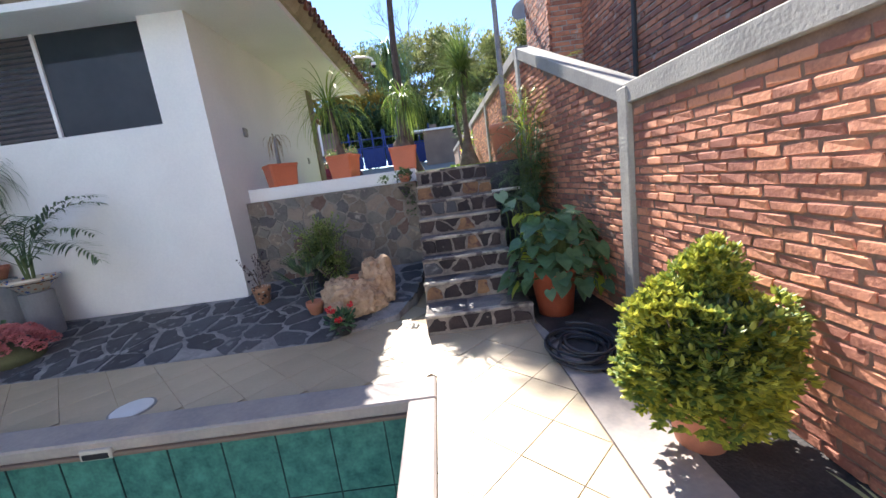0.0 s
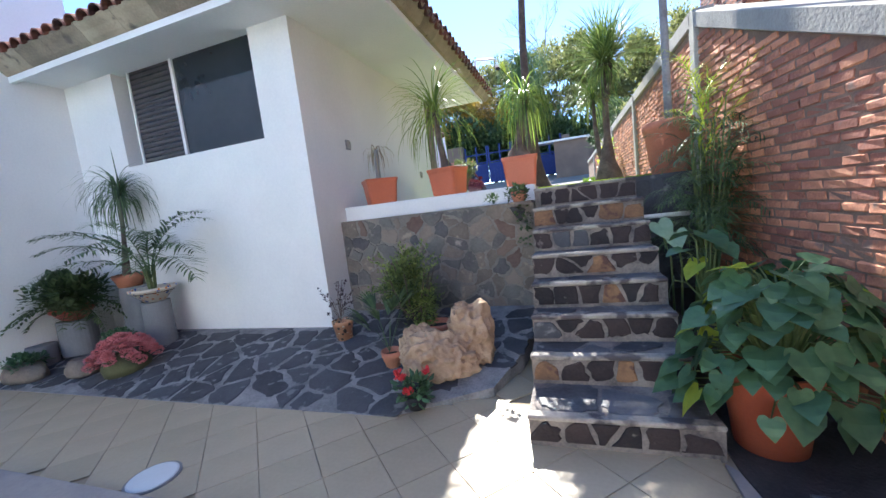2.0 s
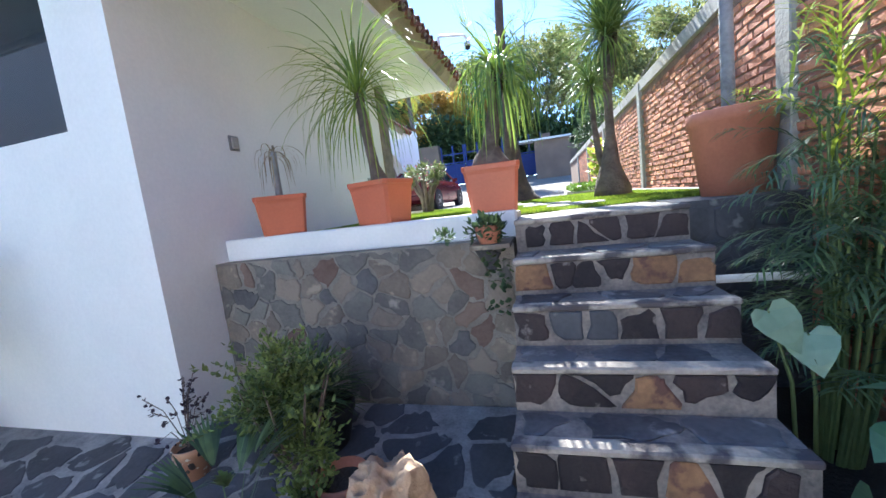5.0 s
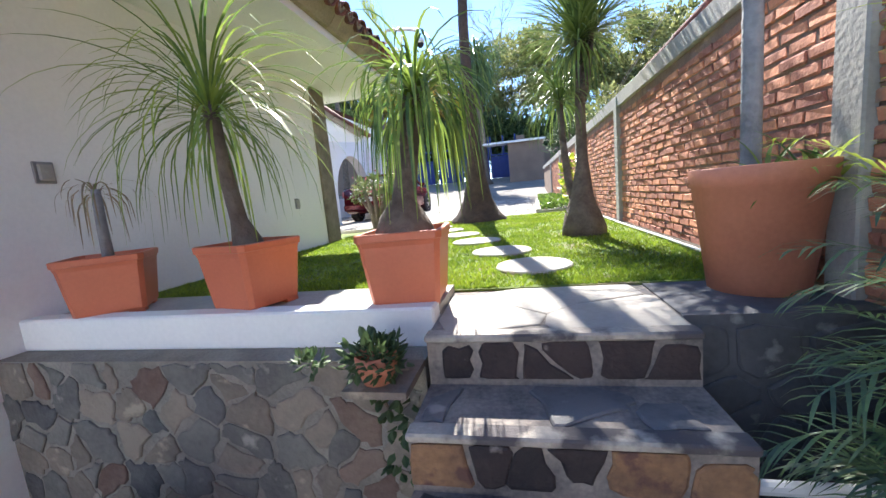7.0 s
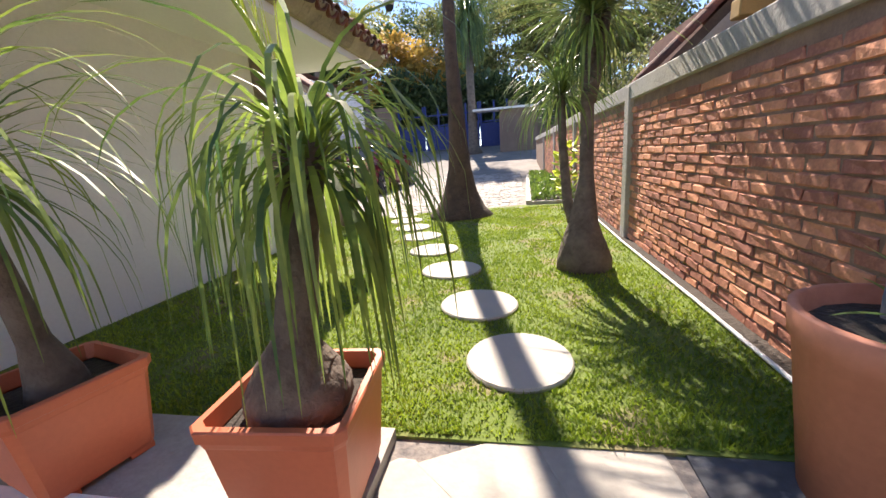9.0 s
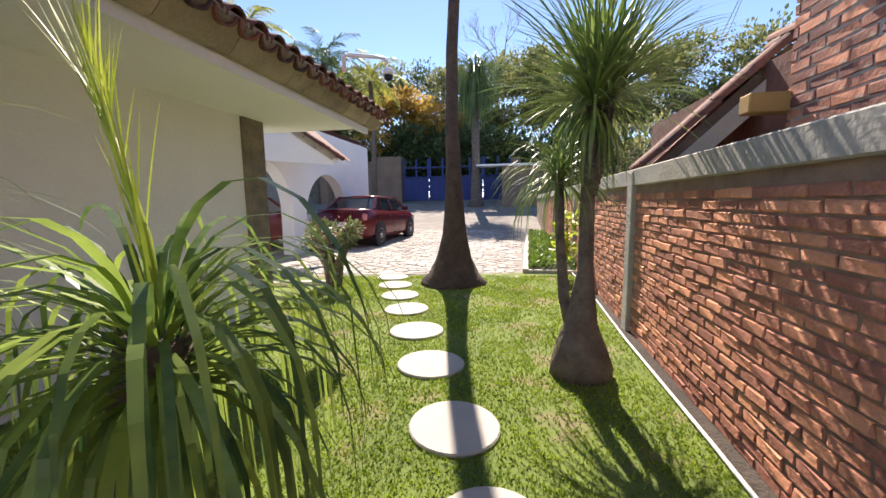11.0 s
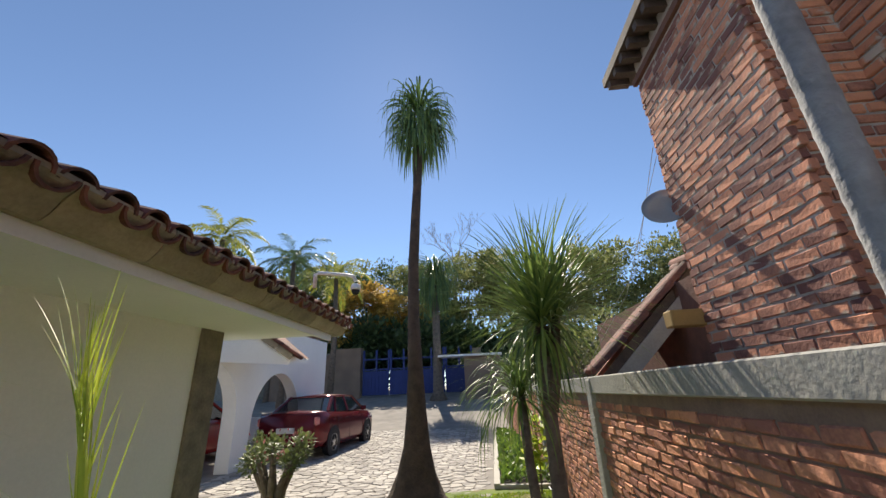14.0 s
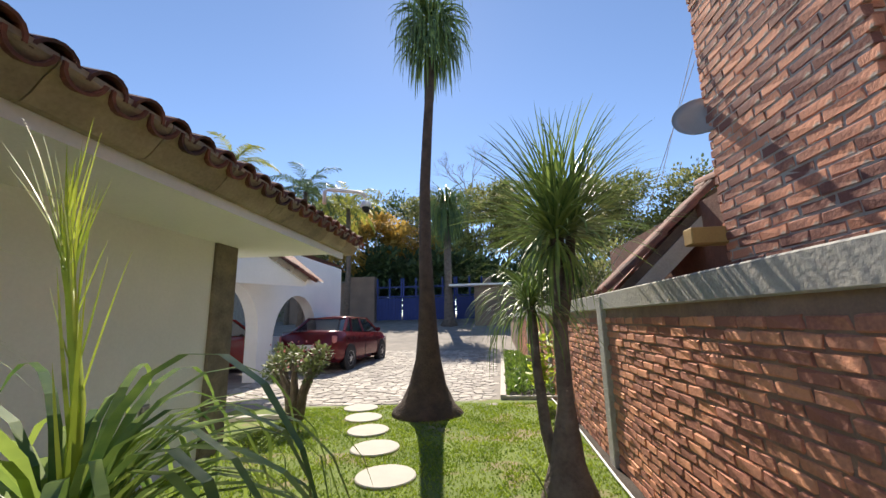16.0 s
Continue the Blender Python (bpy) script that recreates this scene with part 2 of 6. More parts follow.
# Pale mortar edge with dark stone, lightened in colour for sun on the nosings.
M_NOSE = mat("mortar_edge_sunlit", (0.48, 0.43, 0.37), 0.85, (0.22, 0.20, 0.185), 7, 60, 0.6, 0.012, smear=(0.085, 0.075, 0.08, 5.0, 0.50))
M_BRICKN2 = mat("brick_weathered", (0.66, 0.28, 0.165), 0.9, (0.22, 0.09, 0.07), 9, 60, 0.5, 0.012, rand=0.9, smear=(0.52, 0.42, 0.34, 7.0, 0.57))


def checked(name, base, other, third, sx, sz):
    """Painted pottery: blotches of two colours over a ground."""
    m = mat(name, base, 0.3, tuple(c * 0.85 for c in base), 5, 40, 0.05)
    nt = m.node_tree
    b = nt.nodes["Principled BSDF"]
    src = b.inputs["Base Color"].links[0].from_socket
    tc = nt.nodes.new("ShaderNodeTexCoord")
    for scale, lim, col in ((sx, 0.30, other), (sz, 0.26, third)):
        vo = nt.nodes.new("ShaderNodeTexVoronoi")
        vo.inputs["Scale"].default_value = scale
        nt.links.new(tc.outputs["Object"], vo.inputs["Vector"])
        lt_ = nt.nodes.new("ShaderNodeMath")
        lt_.operation = "LESS_THAN"
        lt_.inputs[1].default_value = lim
        nt.links.new(vo.outputs["Distance"], lt_.inputs[0])
        mx = nt.nodes.new("ShaderNodeMix")
        mx.data_type = "RGBA"
        nt.links.new(lt_.outputs[0], mx.inputs["Factor"])
        nt.links.new(src, mx.inputs[6])
        mx.inputs[7].default_value = (*col, 1)
        src = mx.outputs[2]
    nt.links.new(src, b.inputs["Base Color"])
    return m


M_PAINTB = checked("talavera", (0.72, 0.66, 0.58), (0.04, 0.12, 0.42), (0.6, 0.22, 0.07), 14, 19)
M_PAINTP = checked("painted_clay", (0.50, 0.27, 0.16), (0.02, 0.02, 0.02), (0.7, 0.68, 0.6), 18, 27)
M_LOUVRE = mat("louvre_grey", (0.10, 0.09, 0.09), 0.6, (0.06, 0.055, 0.055))
M_GREYP = mat("grey_plastic", (0.25, 0.25, 0.26), 0.5, (0.2, 0.2, 0.21))
M_TAIL = mat("tail_lamp", (0.6, 0.25, 0.25), 0.15, (0.5, 0.1, 0.1), 10, 40, 0.0)
M_RED2 = mat("red_paint", (0.30, 0.02, 0.02), 0.25, (0.26, 0.015, 0.015), 3, 30, 0.0)
M_DARKT = mat("dark_joint", (0.02, 0.05, 0.05), 0.8, (0.015, 0.03, 0.03))
M_BLUEL = mat("light_blue_plastic", (0.10, 0.30, 0.60), 0.4, (0.08, 0.25, 0.5))
M_WATER = mat("water", (0.85, 0.95, 0.95), 0.02, (0.8, 0.92, 0.92), 3, 8, 0.35, 0.02)
M_WATER.node_tree.nodes["Principled BSDF"].inputs["Transmission Weight"].default_value = 1.0
M_WATER.node_tree.nodes["Principled BSDF"].inputs["IOR"].default_value = 1.33
M_GLASS = mat("window_glass", (0.03, 0.04, 0.05), 0.05, (0.02, 0.028, 0.035), 2, 10, 0.0, spec=0.8)


# ---- mesh helpers ----
def pymesh(name, verts, faces, material, smooth=False):
    me = bpy.data.meshes.new(name)
    me.from_pydata([tuple(v) for v in verts], [], faces)
    me.materials.append(material)
    if smooth:
        me.polygons.foreach_set("use_smooth", [True] * len(me.polygons))
    me.update()
    return me


def part(name, bm, material, parent=None, label="", smooth=False, m=None):
    """One mesh object from a bmesh or mesh, under parent."""
    if isinstance(bm, bmesh.types.BMesh):
        me = bpy.data.meshes.new(name)
        bmesh.ops.recalc_face_normals(bm, faces=bm.faces)
        bm.to_mesh(me)
        bm.free()
        me.materials.append(material)
        if smooth:
            me.polygons.foreach_set("use_smooth", [True] * len(me.polygons))
    else:
        me = bm
    ob = new(name, me)
    ob.parent = parent
    if m is not None:
        ob.matrix_basis = m
    if label:
        ob["label"] = label
    return ob


def structure(name, bm, material, label="", smooth=False):
    return tagged(part(name, bm, material, None, label, smooth), kind="structure")


def thing(name, at, label, category, group="", rz=0.0):
    e = new(name)
    e.matrix_basis = pose(*at, 0, 0, rz)
    return tagged(e, label, category, group)


def add_box(bm, a, b, bevel=0.0, m=None):
    """A box between corners a and b."""
    a, b = Vector(a), Vector(b)
    vs = [bm.verts.new((x, y, z)) for x in (a.x, b.x) for y in (a.y, b.y) for z in (a.z, b.z)]
    fs = [bm.faces.new([vs[i] for i in f]) for f in ((0, 1, 3, 2), (4, 6, 7, 5), (0, 4, 5, 1), (2, 3, 7, 6), (0, 2, 6, 4), (1, 5, 7, 3))]
    if bevel:
        es = list({e for f in fs for e in f.edges})
        out = bmesh.ops.bevel(bm, geom=es, offset=bevel, segments=1, affect="EDGES")
    if m is not None:
        bmesh.ops.transform(bm, matrix=m, verts=vs if not bevel else [v for v in bm.verts])
    return bm


def box(a, b, bevel=0.0):
    return add_box(bmesh.new(), a, b, bevel)


def lathe(profile, n=24, squash=1.0):
    """Rings (radius, height) turned round z into a solid."""
    bm = bmesh.new()
    rings = [[bm.verts.new((r * math.cos(2 * math.pi * k / n), r * squash * math.sin(2 * math.pi * k / n), z)) for k in range(n)] for r, z in profile]
    for a, b in zip(rings, rings[1:]):
        for k in range(n):
            bm.faces.new((a[k], a[(k + 1) % n], b[(k + 1) % n], b[k]))
    bm.faces.new(rings[0][::-1])
    bm.faces.new(rings[-1])
    return bm


def tube(points, radii, n=10, bm=None, lump=0.0):
    """A round tube along points with a radius at each."""
    bm = bm or bmesh.new()
    pts = [Vector(p) for p in points]
    rings = []
    for i, p in enumerate(pts):
        d = (pts[min(i + 1, len(pts) - 1)] - pts[max(i - 1, 0)]).normalized()
        u = d.cross(Vector((0.31, 0.9, 0.2))).normalized()
        w = d.cross(u)
        r = radii[i] if hasattr(radii, "__len__") else radii
        rings.append([bm.verts.new(p + (u * math.cos(2 * math.pi * k / n) + w * math.sin(2 * math.pi * k / n)) * r * (1 + lump * (random.random() - 0.5))) for k in range(n)])
    for a, b in zip(rings, rings[1:]):
        for k in range(n):
            bm.faces.new((a[k], a[(k + 1) % n], b[(k + 1) % n], b[k]))
    bm.faces.new(rings[0][::-1])
    bm.faces.new(rings[-1])
    return bm


def prism(poly, z0, z1, bm=None):
    """A flat polygon (x, y) raised from z0 to z1."""
    bm = bm or bmesh.new()
    lo = [bm.verts.new((x, y, z0)) for x, y in poly]
    hi = [bm.verts.new((x, y, z1)) for x, y in poly]
    n = len(poly)
    bm.faces.new(lo[::-1])
    bm.faces.new(hi)
    for i in range(n):
        bm.faces.new((lo[i], lo[(i + 1) % n], hi[(i + 1) % n], hi[i]))
    return bm


class Strips:
    """Collects thin leaf strips into one mesh."""
    def __init__(self):
        self.v, self.f = [], []

    def strip(self, root, yaw, pitch, length, width, droop, segs=6, fold=0.0, taper=0.8, curl=0.0):
        p = Vector(root)
        n0 = len(self.v)
        step = length / segs
        for i in range(segs + 1):
            s = i / segs
            w = width * 0.5 * (1 - s ** 2.2 * taper) * (0.7 + 0.3 * min(1, s * 5))
            if i == segs:
                w *= 0.25
            side = Vector((-math.sin(yaw), math.cos(yaw), 0)) * w
            up = Vector((0, 0, fold * w))
            self.v += [p - side + up, p + side + up]
            self.f += [(n0 + 2 * i, n0 + 2 * i + 1, n0 + 2 * i + 3, n0 + 2 * i + 2)] if i < segs else []
            p = p + Vector((math.cos(yaw) * math.cos(pitch), math.sin(yaw) * math.cos(pitch), math.sin(pitch))) * step
            pitch = max(pitch - droop / segs, -1.5)
            yaw += curl / segs

    def leaf(self, p, direction, length, width, cup=0.15):
        """An oval leaf of six vertices, from p along direction."""
        d = Vector(direction).normalized()
        u = d.cross(Vector((random.uniform(-0.4, 0.4), random.uniform(-0.4, 0.4), 1)))
        u = u.normalized() if u.length > 1e-4 else Vector((1, 0, 0))
        w = d.cross(u)
        p = Vector(p)
        n0 = len(self.v)
        self.v += [p, p + d * length * 0.35 + u * width / 2 + w * cup * width, p + d * length * 0.35 - u * width / 2 + w * cup * width,
                   p + d * length * 0.75 + u * width * 0.36, p + d * length * 0.75 - u * width * 0.36, p + d * length - w * cup * width]
        self.f += [(n0, n0 + 1, n0 + 3, n0 + 5), (n0, n0 + 5, n0 + 4, n0 + 2)]

    def mesh(self, name, material):
        return pymesh(name, self.v, self.f, material)


def rnd(a, b):
    return random.uniform(a, b)


def leaf_cloud(S, centre, radii, n, size, hollow=0.5, gap=0.0):
    """Leaves in an uneven ellipsoid, pointing outward and up."""
    c = Vector(centre)
    for _ in range(n):
        d = Vector((random.gauss(0, 1), random.gauss(0, 1), random.gauss(0, 1))).normalized()
        wob = 0.78 + 0.5 * noise.noise(d * 1.7 + c * 0.7) + 0.2 * noise.noise(d * 5 + c)
        if gap and noise.noise(d * 3.1 + c * 1.3) < gap - 0.5:
            continue
        r = (hollow + (1 - hollow) * random.random() ** 0.6) * wob
        p = c + Vector((d.x * radii[0], d.y * radii[1], d.z * radii[2])) * r
        S.leaf(p, d + Vector((rnd(-0.8, 0.8), rnd(-0.8, 0.8), rnd(-0.5, 0.9))), size * rnd(0.6, 1.3), size * rnd(0.4, 0.75))


# ---- plan ----
G = 1.44            # height of the upper garden
RISE = 0.18
HX, CX, HY = -2.2, -2.24, 5.79  # the house's side wall at its far and near end, and its front
WX = 1.51           # face of the boundary wall along the garden
WING = -5.8


def cut_wall(name, a, b, face, holes, material, label, axis="y"):
    """A wall slab from corner a to b (boxes round the rectangular holes, each u0, u1, z0, z1 along the wall)."""
    bm = bmesh.new()
    us = sorted({a[0], b[0], *[h[0] for h in holes], *[h[1] for h in holes]})
    for u0, u1 in zip(us, us[1:]):
        mid = (u0 + u1) / 2
        cuts = sorted([(h[2], h[3]) for h in holes if h[0] < mid < h[1]])
        z = a[1]
        for z0, z1 in cuts + [(b[1], b[1])]:
            if z0 > z:
                lo, hi = (u0, face[0], z), (u1, face[1], z0)
                if axis == "x":
                    lo, hi = (face[0], u0, z), (face[1], u1, z0)
                add_box(bm, lo, hi)
            z = z1
    bmesh.ops.remove_doubles(bm, verts=bm.verts, dist=0.0005)
    return structure(name, bm, material, label)


# ground sheets
structure("ground", prism([(-400, -300), (400, -300), (400, 600), (-400, 600)], -3.2, -3.0), M_SOIL, "dry brown earth reaching the horizon")
structure("patio_bed", prism([(-9, -6), (-6.5, -6), (-6.5, 3.42), (-0.02, 3.42), (-0.02, -6), (1.9, -6), (1.9, 6.0), (-9, 6.0)][::1], -3.0, -0.012), M_GROUT, "sandy grout bed under the patio tiles")
structure("terrace_fill_east", box((-2.15, 6.45, -3), (1.75, 12.2, G - 0.03)), M_GRASSB, "soil under the lawn")

# pool
pool = box((-6.5, -6, -1.8), (-0.06, 3.35, -1.6))
structure("pool_floor", pool, M_POOL, "green mosaic pool floor")
structure("pool_wall", box((-6.5, 3.35, -1.8), (-0.06, 3.42, -0.02)), M_POOL, "green mosaic pool wall")
structure("pool_wall", box((-0.06, -6, -1.8), (-0.02, 3.42, -0.02)), M_POOL, "green mosaic pool side wall")

# patio edges, apron, right strip
bm = prism([(-6.0, 4.5), (-1.0, 4.5), (-0.3, 4.85), (-0.14, 5.3), (-0.02, 6.2), (-2.238, 6.2), (-2.24, 5.8), (-6.0, 5.8)], -0.02, 0.012)
for v in bm.verts:
    if v.co.z > 0:
        v.co.z = 0.004 + 0.155 * max(0, v.co.y - 4.5)
structure("apron", bm, M_JOINT, "pale mortar bed of the flagstone apron")

# house
cut_wall("wall_front", (WING, 0.0), (CX, 3.75), (HY, HY + 0.2), [(-4.90, -2.75, 2.33, 3.6)], M_WHITE, "white stucco house wall")
structure("wall_side", prism([(CX + 0.001, HY), (HX, 9.6), (HX - 0.2, 9.6), (CX - 0.2, HY + 0.201), (CX - 0.03, HY + 0.201)], 0, 3.75), M_WHITE, "white stucco side wall of the house")
structure("wall_wing", box((WING - 0.2, -6, 0), (WING, HY + 0.2, 5.2)), M_WHITE, "white stucco wing wall")
# Added out of view to throw sunlight back onto the shaded faces.
structure("bounce_wall_south", box((-9, -6.3, -0.1), (3.4, -6.001, 4.6)), M_WHITE, "unseen white wall added to bounce sunlight into the pool yard")
structure("wall_back", box((-9, 9.72, 0), (HX - 0.2, 9.9, 3.75)), M_WHITE, "white stucco rear wall")
structure("pillar", box((HX - 0.2, 9.6, 1.2), (HX + 0.03, 9.93, 3.5), 0.01), M_PILLAR, "weathered stone corner pillar")
structure("eave_band", box((WING, 5.26, 3.405), (-1.215, 5.3, 3.474)), M_WHITE, "white painted band under the stone eave")
structure("eave_band", box((-1.25, 5.3, 3.405), (-1.215, 10.5, 3.474)), M_WHITE, "white painted band under the stone eave")
structure("soffit", box((WING, 5.3, 3.47), (-1.22, 10.5, 3.57)), M_WHITE, "white soffit and band under the eaves")
structure("ledge", box((-2.25, 6.35, 1.325), (0.0, 6.46, 1.495), 0.01), M_WHITE, "white painted ledge on the stone wall")
structure("shelf", box((-2.26, 6.46, 1.3), (0.0, 6.82, 1.47)), M_CONC, "cream concrete shelf behind the ledge")
structure("retaining_wall", box((-2.24, 6.22, -0.1), (-0.02, 6.45, 1.33)), M_WMORT, "mortared rubble stone retaining wall")

# stairs
TREADS = [4.33, 4.72, 4.98, 5.2, 5.43, 5.67, 5.9, 6.2]
stairs = tagged(new("stairs"), "stone stair of eight steps in pale mortar", "stairs", kind="structure")
for i, y in enumerate(TREADS):
    y1 = TREADS[i + 1] if i < 7 else 6.86
    w = 0.9 if i else 0.93
    part("step", box((0.0, y, -0.05), (w, y1 - 0.001, (i + 1) * RISE - 0.012)), M_STAIRM, stairs)
structure("side_bed", box((0.9, 5.0, -0.1), (WX + 0.3, 6.35, 0.35)), M_SOIL, "dark soil bed beside the stair")
structure("side_bed", box((0.9, 6.35, -0.1), (WX, 6.9, G - 0.004)), M_SLATE, "dark stone retaining edge beside the stair")

# boundary wall: (x, y, base, top of brick)
def wall_run(name, p, q, base, top0, top1, cap=0.14, thick=0.15):
    """Mortar core of a brick wall from p to q, with a concrete cap along its top."""
    p, q = Vector((*p, 0)), Vector((*q, 0))
    d = (q - p).normalized()
    n = Vector((d.y, -d.x, 0)) * thick
    bm = bmesh.new()
    z = [top0 - cap, top1 - cap]
    vs = [bm.verts.new(v) for v in (p + Vector((0, 0, base)), q + Vector((0, 0, base)), q + n + Vector((0, 0, base)), p + n + Vector((0, 0, base)),
                                    p + Vector((0, 0, z[0])), q + Vector((0, 0, z[1])), q + n + Vector((0, 0, z[1])), p + n + Vector((0, 0, z[0])))]
    for f in ((3, 2, 1, 0), (4, 5, 6, 7), (0, 1, 5, 4), (1, 2, 6, 5), (2, 3, 7, 6), (3, 0, 4, 7)):
        bm.faces.new([vs[i] for i in f])
    structure(name, bm, M_MORTAR, "mortar core of the brick boundary wall")
    bm = bmesh.new()
    lip = n.normalized() * 0.035
    vs = [bm.verts.new(v) for v in (p - lip + Vector((0, 0, top0 - cap)), q - lip + Vector((0, 0, top1 - cap)), q + n + lip + Vector((0, 0, top1 - cap)), p + n + lip + Vector((0, 0, top0 - cap)),
                                    p - lip + Vector((0, 0, top0)), q - lip + Vector((0, 0, top1)), q + n + lip + Vector((0, 0, top1)), p + n + lip + Vector((0, 0, top0)))]
    for f in ((3, 2, 1, 0), (4, 5, 6, 7), (0, 1, 5, 4), (1, 2, 6, 5), (2, 3, 7, 6), (3, 0, 4, 7)):
        bm.faces.new([vs[i] for i in f])
    bmesh.ops.bevel(bm, geom=list(bm.edges), offset=0.008, segments=1, affect="EDGES")
    structure("wall_cap", bm, M_CONC, "weathered grey concrete cap of the brick wall")


RUNS = [((1.68, -4.0), (1.68, 4.07), -0.1, 1.8, 1.8), ((1.68, 4.07), (WX, 6.56), -0.1, 1.8, 2.86), ((WX, 6.56), (WX, 24.0), -0.1, 2.86, 2.86)]
for i, r in enumerate(RUNS):
    wall_run(("wall_east", "wall_east_slope", "wall_east_garden")[i], *r)
for x, y, z0, z1 in ((1.68, 4.07, 0, 1.78), (1.52, 6.53, 0.3, 2.84), (WX, 9.72, G - 0.1, 2.84), (WX, 12.9, G - 0.1, 2.84), (WX, 16.2, G, 2.84), (WX, 19.5, G, 2.84)):
    structure("wall_post", box((x - 0.045, y - 0.07, z0), (x + 0.12, y + 0.07, z1), 0.008), M_CONC, "grey concrete post in the brick wall")

# garden ground and drive
structure("lawn", prism([(-2.32, 6.82), (WX, 6.82), (WX, 12.45), (0.66, 12.43), (-1.0, 12.0), (-2.3, 11.85), (-3.2, 11.6), (-3.4, 9.93), (HX, 9.93)], G - 0.3, G), M_GRASSB, "short green lawn base")
drive = bmesh.new()
ys = [9.9, 12, 14, 16, 18, 20, 23, 26, 30, 34, 60]
zs = [G - 0.02, G - 0.015, G - 0.04, G - 0.07, G - 0.05, G + 0.0, G + 0.25, G + 0.65, G + 1.15, G + 1.4, G + 2.0]
ys_drive, zs_drive = ys, zs
rows = [[drive.verts.new((x, y, z)) for x in (-30, -3.3, 0.7, 12)] for y, z in zip(ys, zs)]
for a, b in zip(rows, rows[1:]):
    for k in range(3):
        drive.faces.new((a[k], a[k + 1], b[k + 1], b[k]))
structure("driveway", drive, M_DRIVE, "pale cobbled driveway rising to the gate")

# neighbour's brick house
structure("neighbour_wall", box((2.42, 8.05, 0), (6.0, 9.37, 6.2)), M_MORTARN, "neighbour's tall brick wall")
structure("neighbour_wall", box((3.0, -4, 0), (3.4, 8.05, 6.2)), M_MORTARN, "neighbour's shaded brick wall")

# far gate
structure("gate_wall", box((-20, 33, 1), (-7.2, 33.3, 5.6)), M_WMORT, "brown stone wall beside the gate")

# ---- pieces: irregular stones and bricks ----
def cells(u0, u1, v0, v1, size, gap, seed=1, jit=0.42, aspect=1.0, rounding=True, rough=0.005, wobble=0.0):
    """Irregular stones filling a rectangle: outlines (u, v), each drawn back from its neighbours by the joint."""
    rg = random.Random(seed)
    nu, nv = max(1, round((u1 - u0) / (size * aspect))), max(1, round((v1 - v0) / size))
    su, sv = (u1 - u0) / nu, (v1 - v0) / nv
    pts = {(i, j): (u0 + (i + 0.5 + rg.uniform(-jit, jit)) * su, v0 + (j + 0.5 + rg.uniform(-jit, jit)) * sv) for i in range(-1, nu + 1) for j in range(-1, nv + 1)}
    out = []
    for i in range(nu):
        for j in range(nv):
            cx, cy = pts[i, j]
            poly = [(u0, v0), (u1, v0), (u1, v1), (u0, v1)]
            poly = [(max(u0, min(u1, cx + a * su * 2)), max(v0, min(v1, cy + b * sv * 2))) for a, b in ((-1, -1), (1, -1), (1, 1), (-1, 1))]
            for di in range(-2, 3):
                for dj in range(-2, 3):
                    q = pts.get((i + di, j + dj))
                    if q is None or (di, dj) == (0, 0):
                        continue
                    nx, ny = q[0] - cx, q[1] - cy
                    ln = math.hypot(nx, ny)
                    nx, ny = nx / ln, ny / ln
                    lim = ln / 2 - gap * rg.uniform(0.3, 0.7)
                    new_poly = []
                    for k in range(len(poly)):
                        a, b = poly[k], poly[(k + 1) % len(poly)]
                        da, db = (a[0] - cx) * nx + (a[1] - cy) * ny - lim, (b[0] - cx) * nx + (b[1] - cy) * ny - lim
                        if da <= 0:
                            new_poly.append(a)
                        if da * db < 0:
                            t = da / (da - db)
                            new_poly.append((a[0] + (b[0] - a[0]) * t, a[1] + (b[1] - a[1]) * t))
                    poly = new_poly
                    if len(poly) < 3:
                        break
                if len(poly) < 3:
                    break
            if len(poly) < 3:
                continue
            if rounding:
                r = []
                for k in range(len(poly)):
                    a, b = poly[k], poly[(k + 1) % len(poly)]
                    r += [(a[0] * 0.84 + b[0] * 0.16, a[1] * 0.84 + b[1] * 0.16), (a[0] * 0.16 + b[0] * 0.84, a[1] * 0.16 + b[1] * 0.84)]
                poly = r
            poly = [(min(u1, max(u0, a + rg.uniform(-1, 1) * rough)), min(v1, max(v0, b + rg.uniform(-1, 1) * rough))) for a, b in poly]
            if wobble and len(poly) <= 16:
                w2 = []
                for k in range(len(poly)):
                    a, b = poly[k], poly[(k + 1) % len(poly)]
                    w2.append(a)
                    ln = math.hypot(b[0] - a[0], b[1] - a[1])
                    if ln > 0.045:
                        o = rg.uniform(-1.0, 0.5) * wobble
                        w2.append(((a[0] + b[0]) / 2 - (b[1] - a[1]) / ln * -o, (a[1] + b[1]) / 2 + (b[0] - a[0]) / ln * -o))
                poly = [(min(u1, max(u0, a)), min(v1, max(v0, b))) for a, b in w2]
            if len(poly) <= 30:
                out.append(poly)
    return out


def slab_geo(poly, place, height, edge=0.008):
    """Vertices and faces of one stone: sides, a chamfer and a top; place(u, v, h) gives the point."""
    cx, cy = sum(p[0] for p in poly) / len(poly), sum(p[1] for p in poly) / len(poly)
    n = len(poly)
    v = [place(a, b, -0.01) for a, b in poly] + [place(a, b, height * 0.6) for a, b in poly]
    for a, b in poly:
        d = math.hypot(a - cx, b - cy) or 1
        k = max(0.3, 1 - edge / d)
        v.append(place(cx + (a - cx) * k, cy + (b - cy) * k, height))
    f = [tuple(range(2 * n, 3 * n))]
    for r in (0, 1):
        for k in range(n):
            f.append((r * n + k, r * n + (k + 1) % n, (r + 1) * n + (k + 1) % n, (r + 1) * n + k))
    return v, f


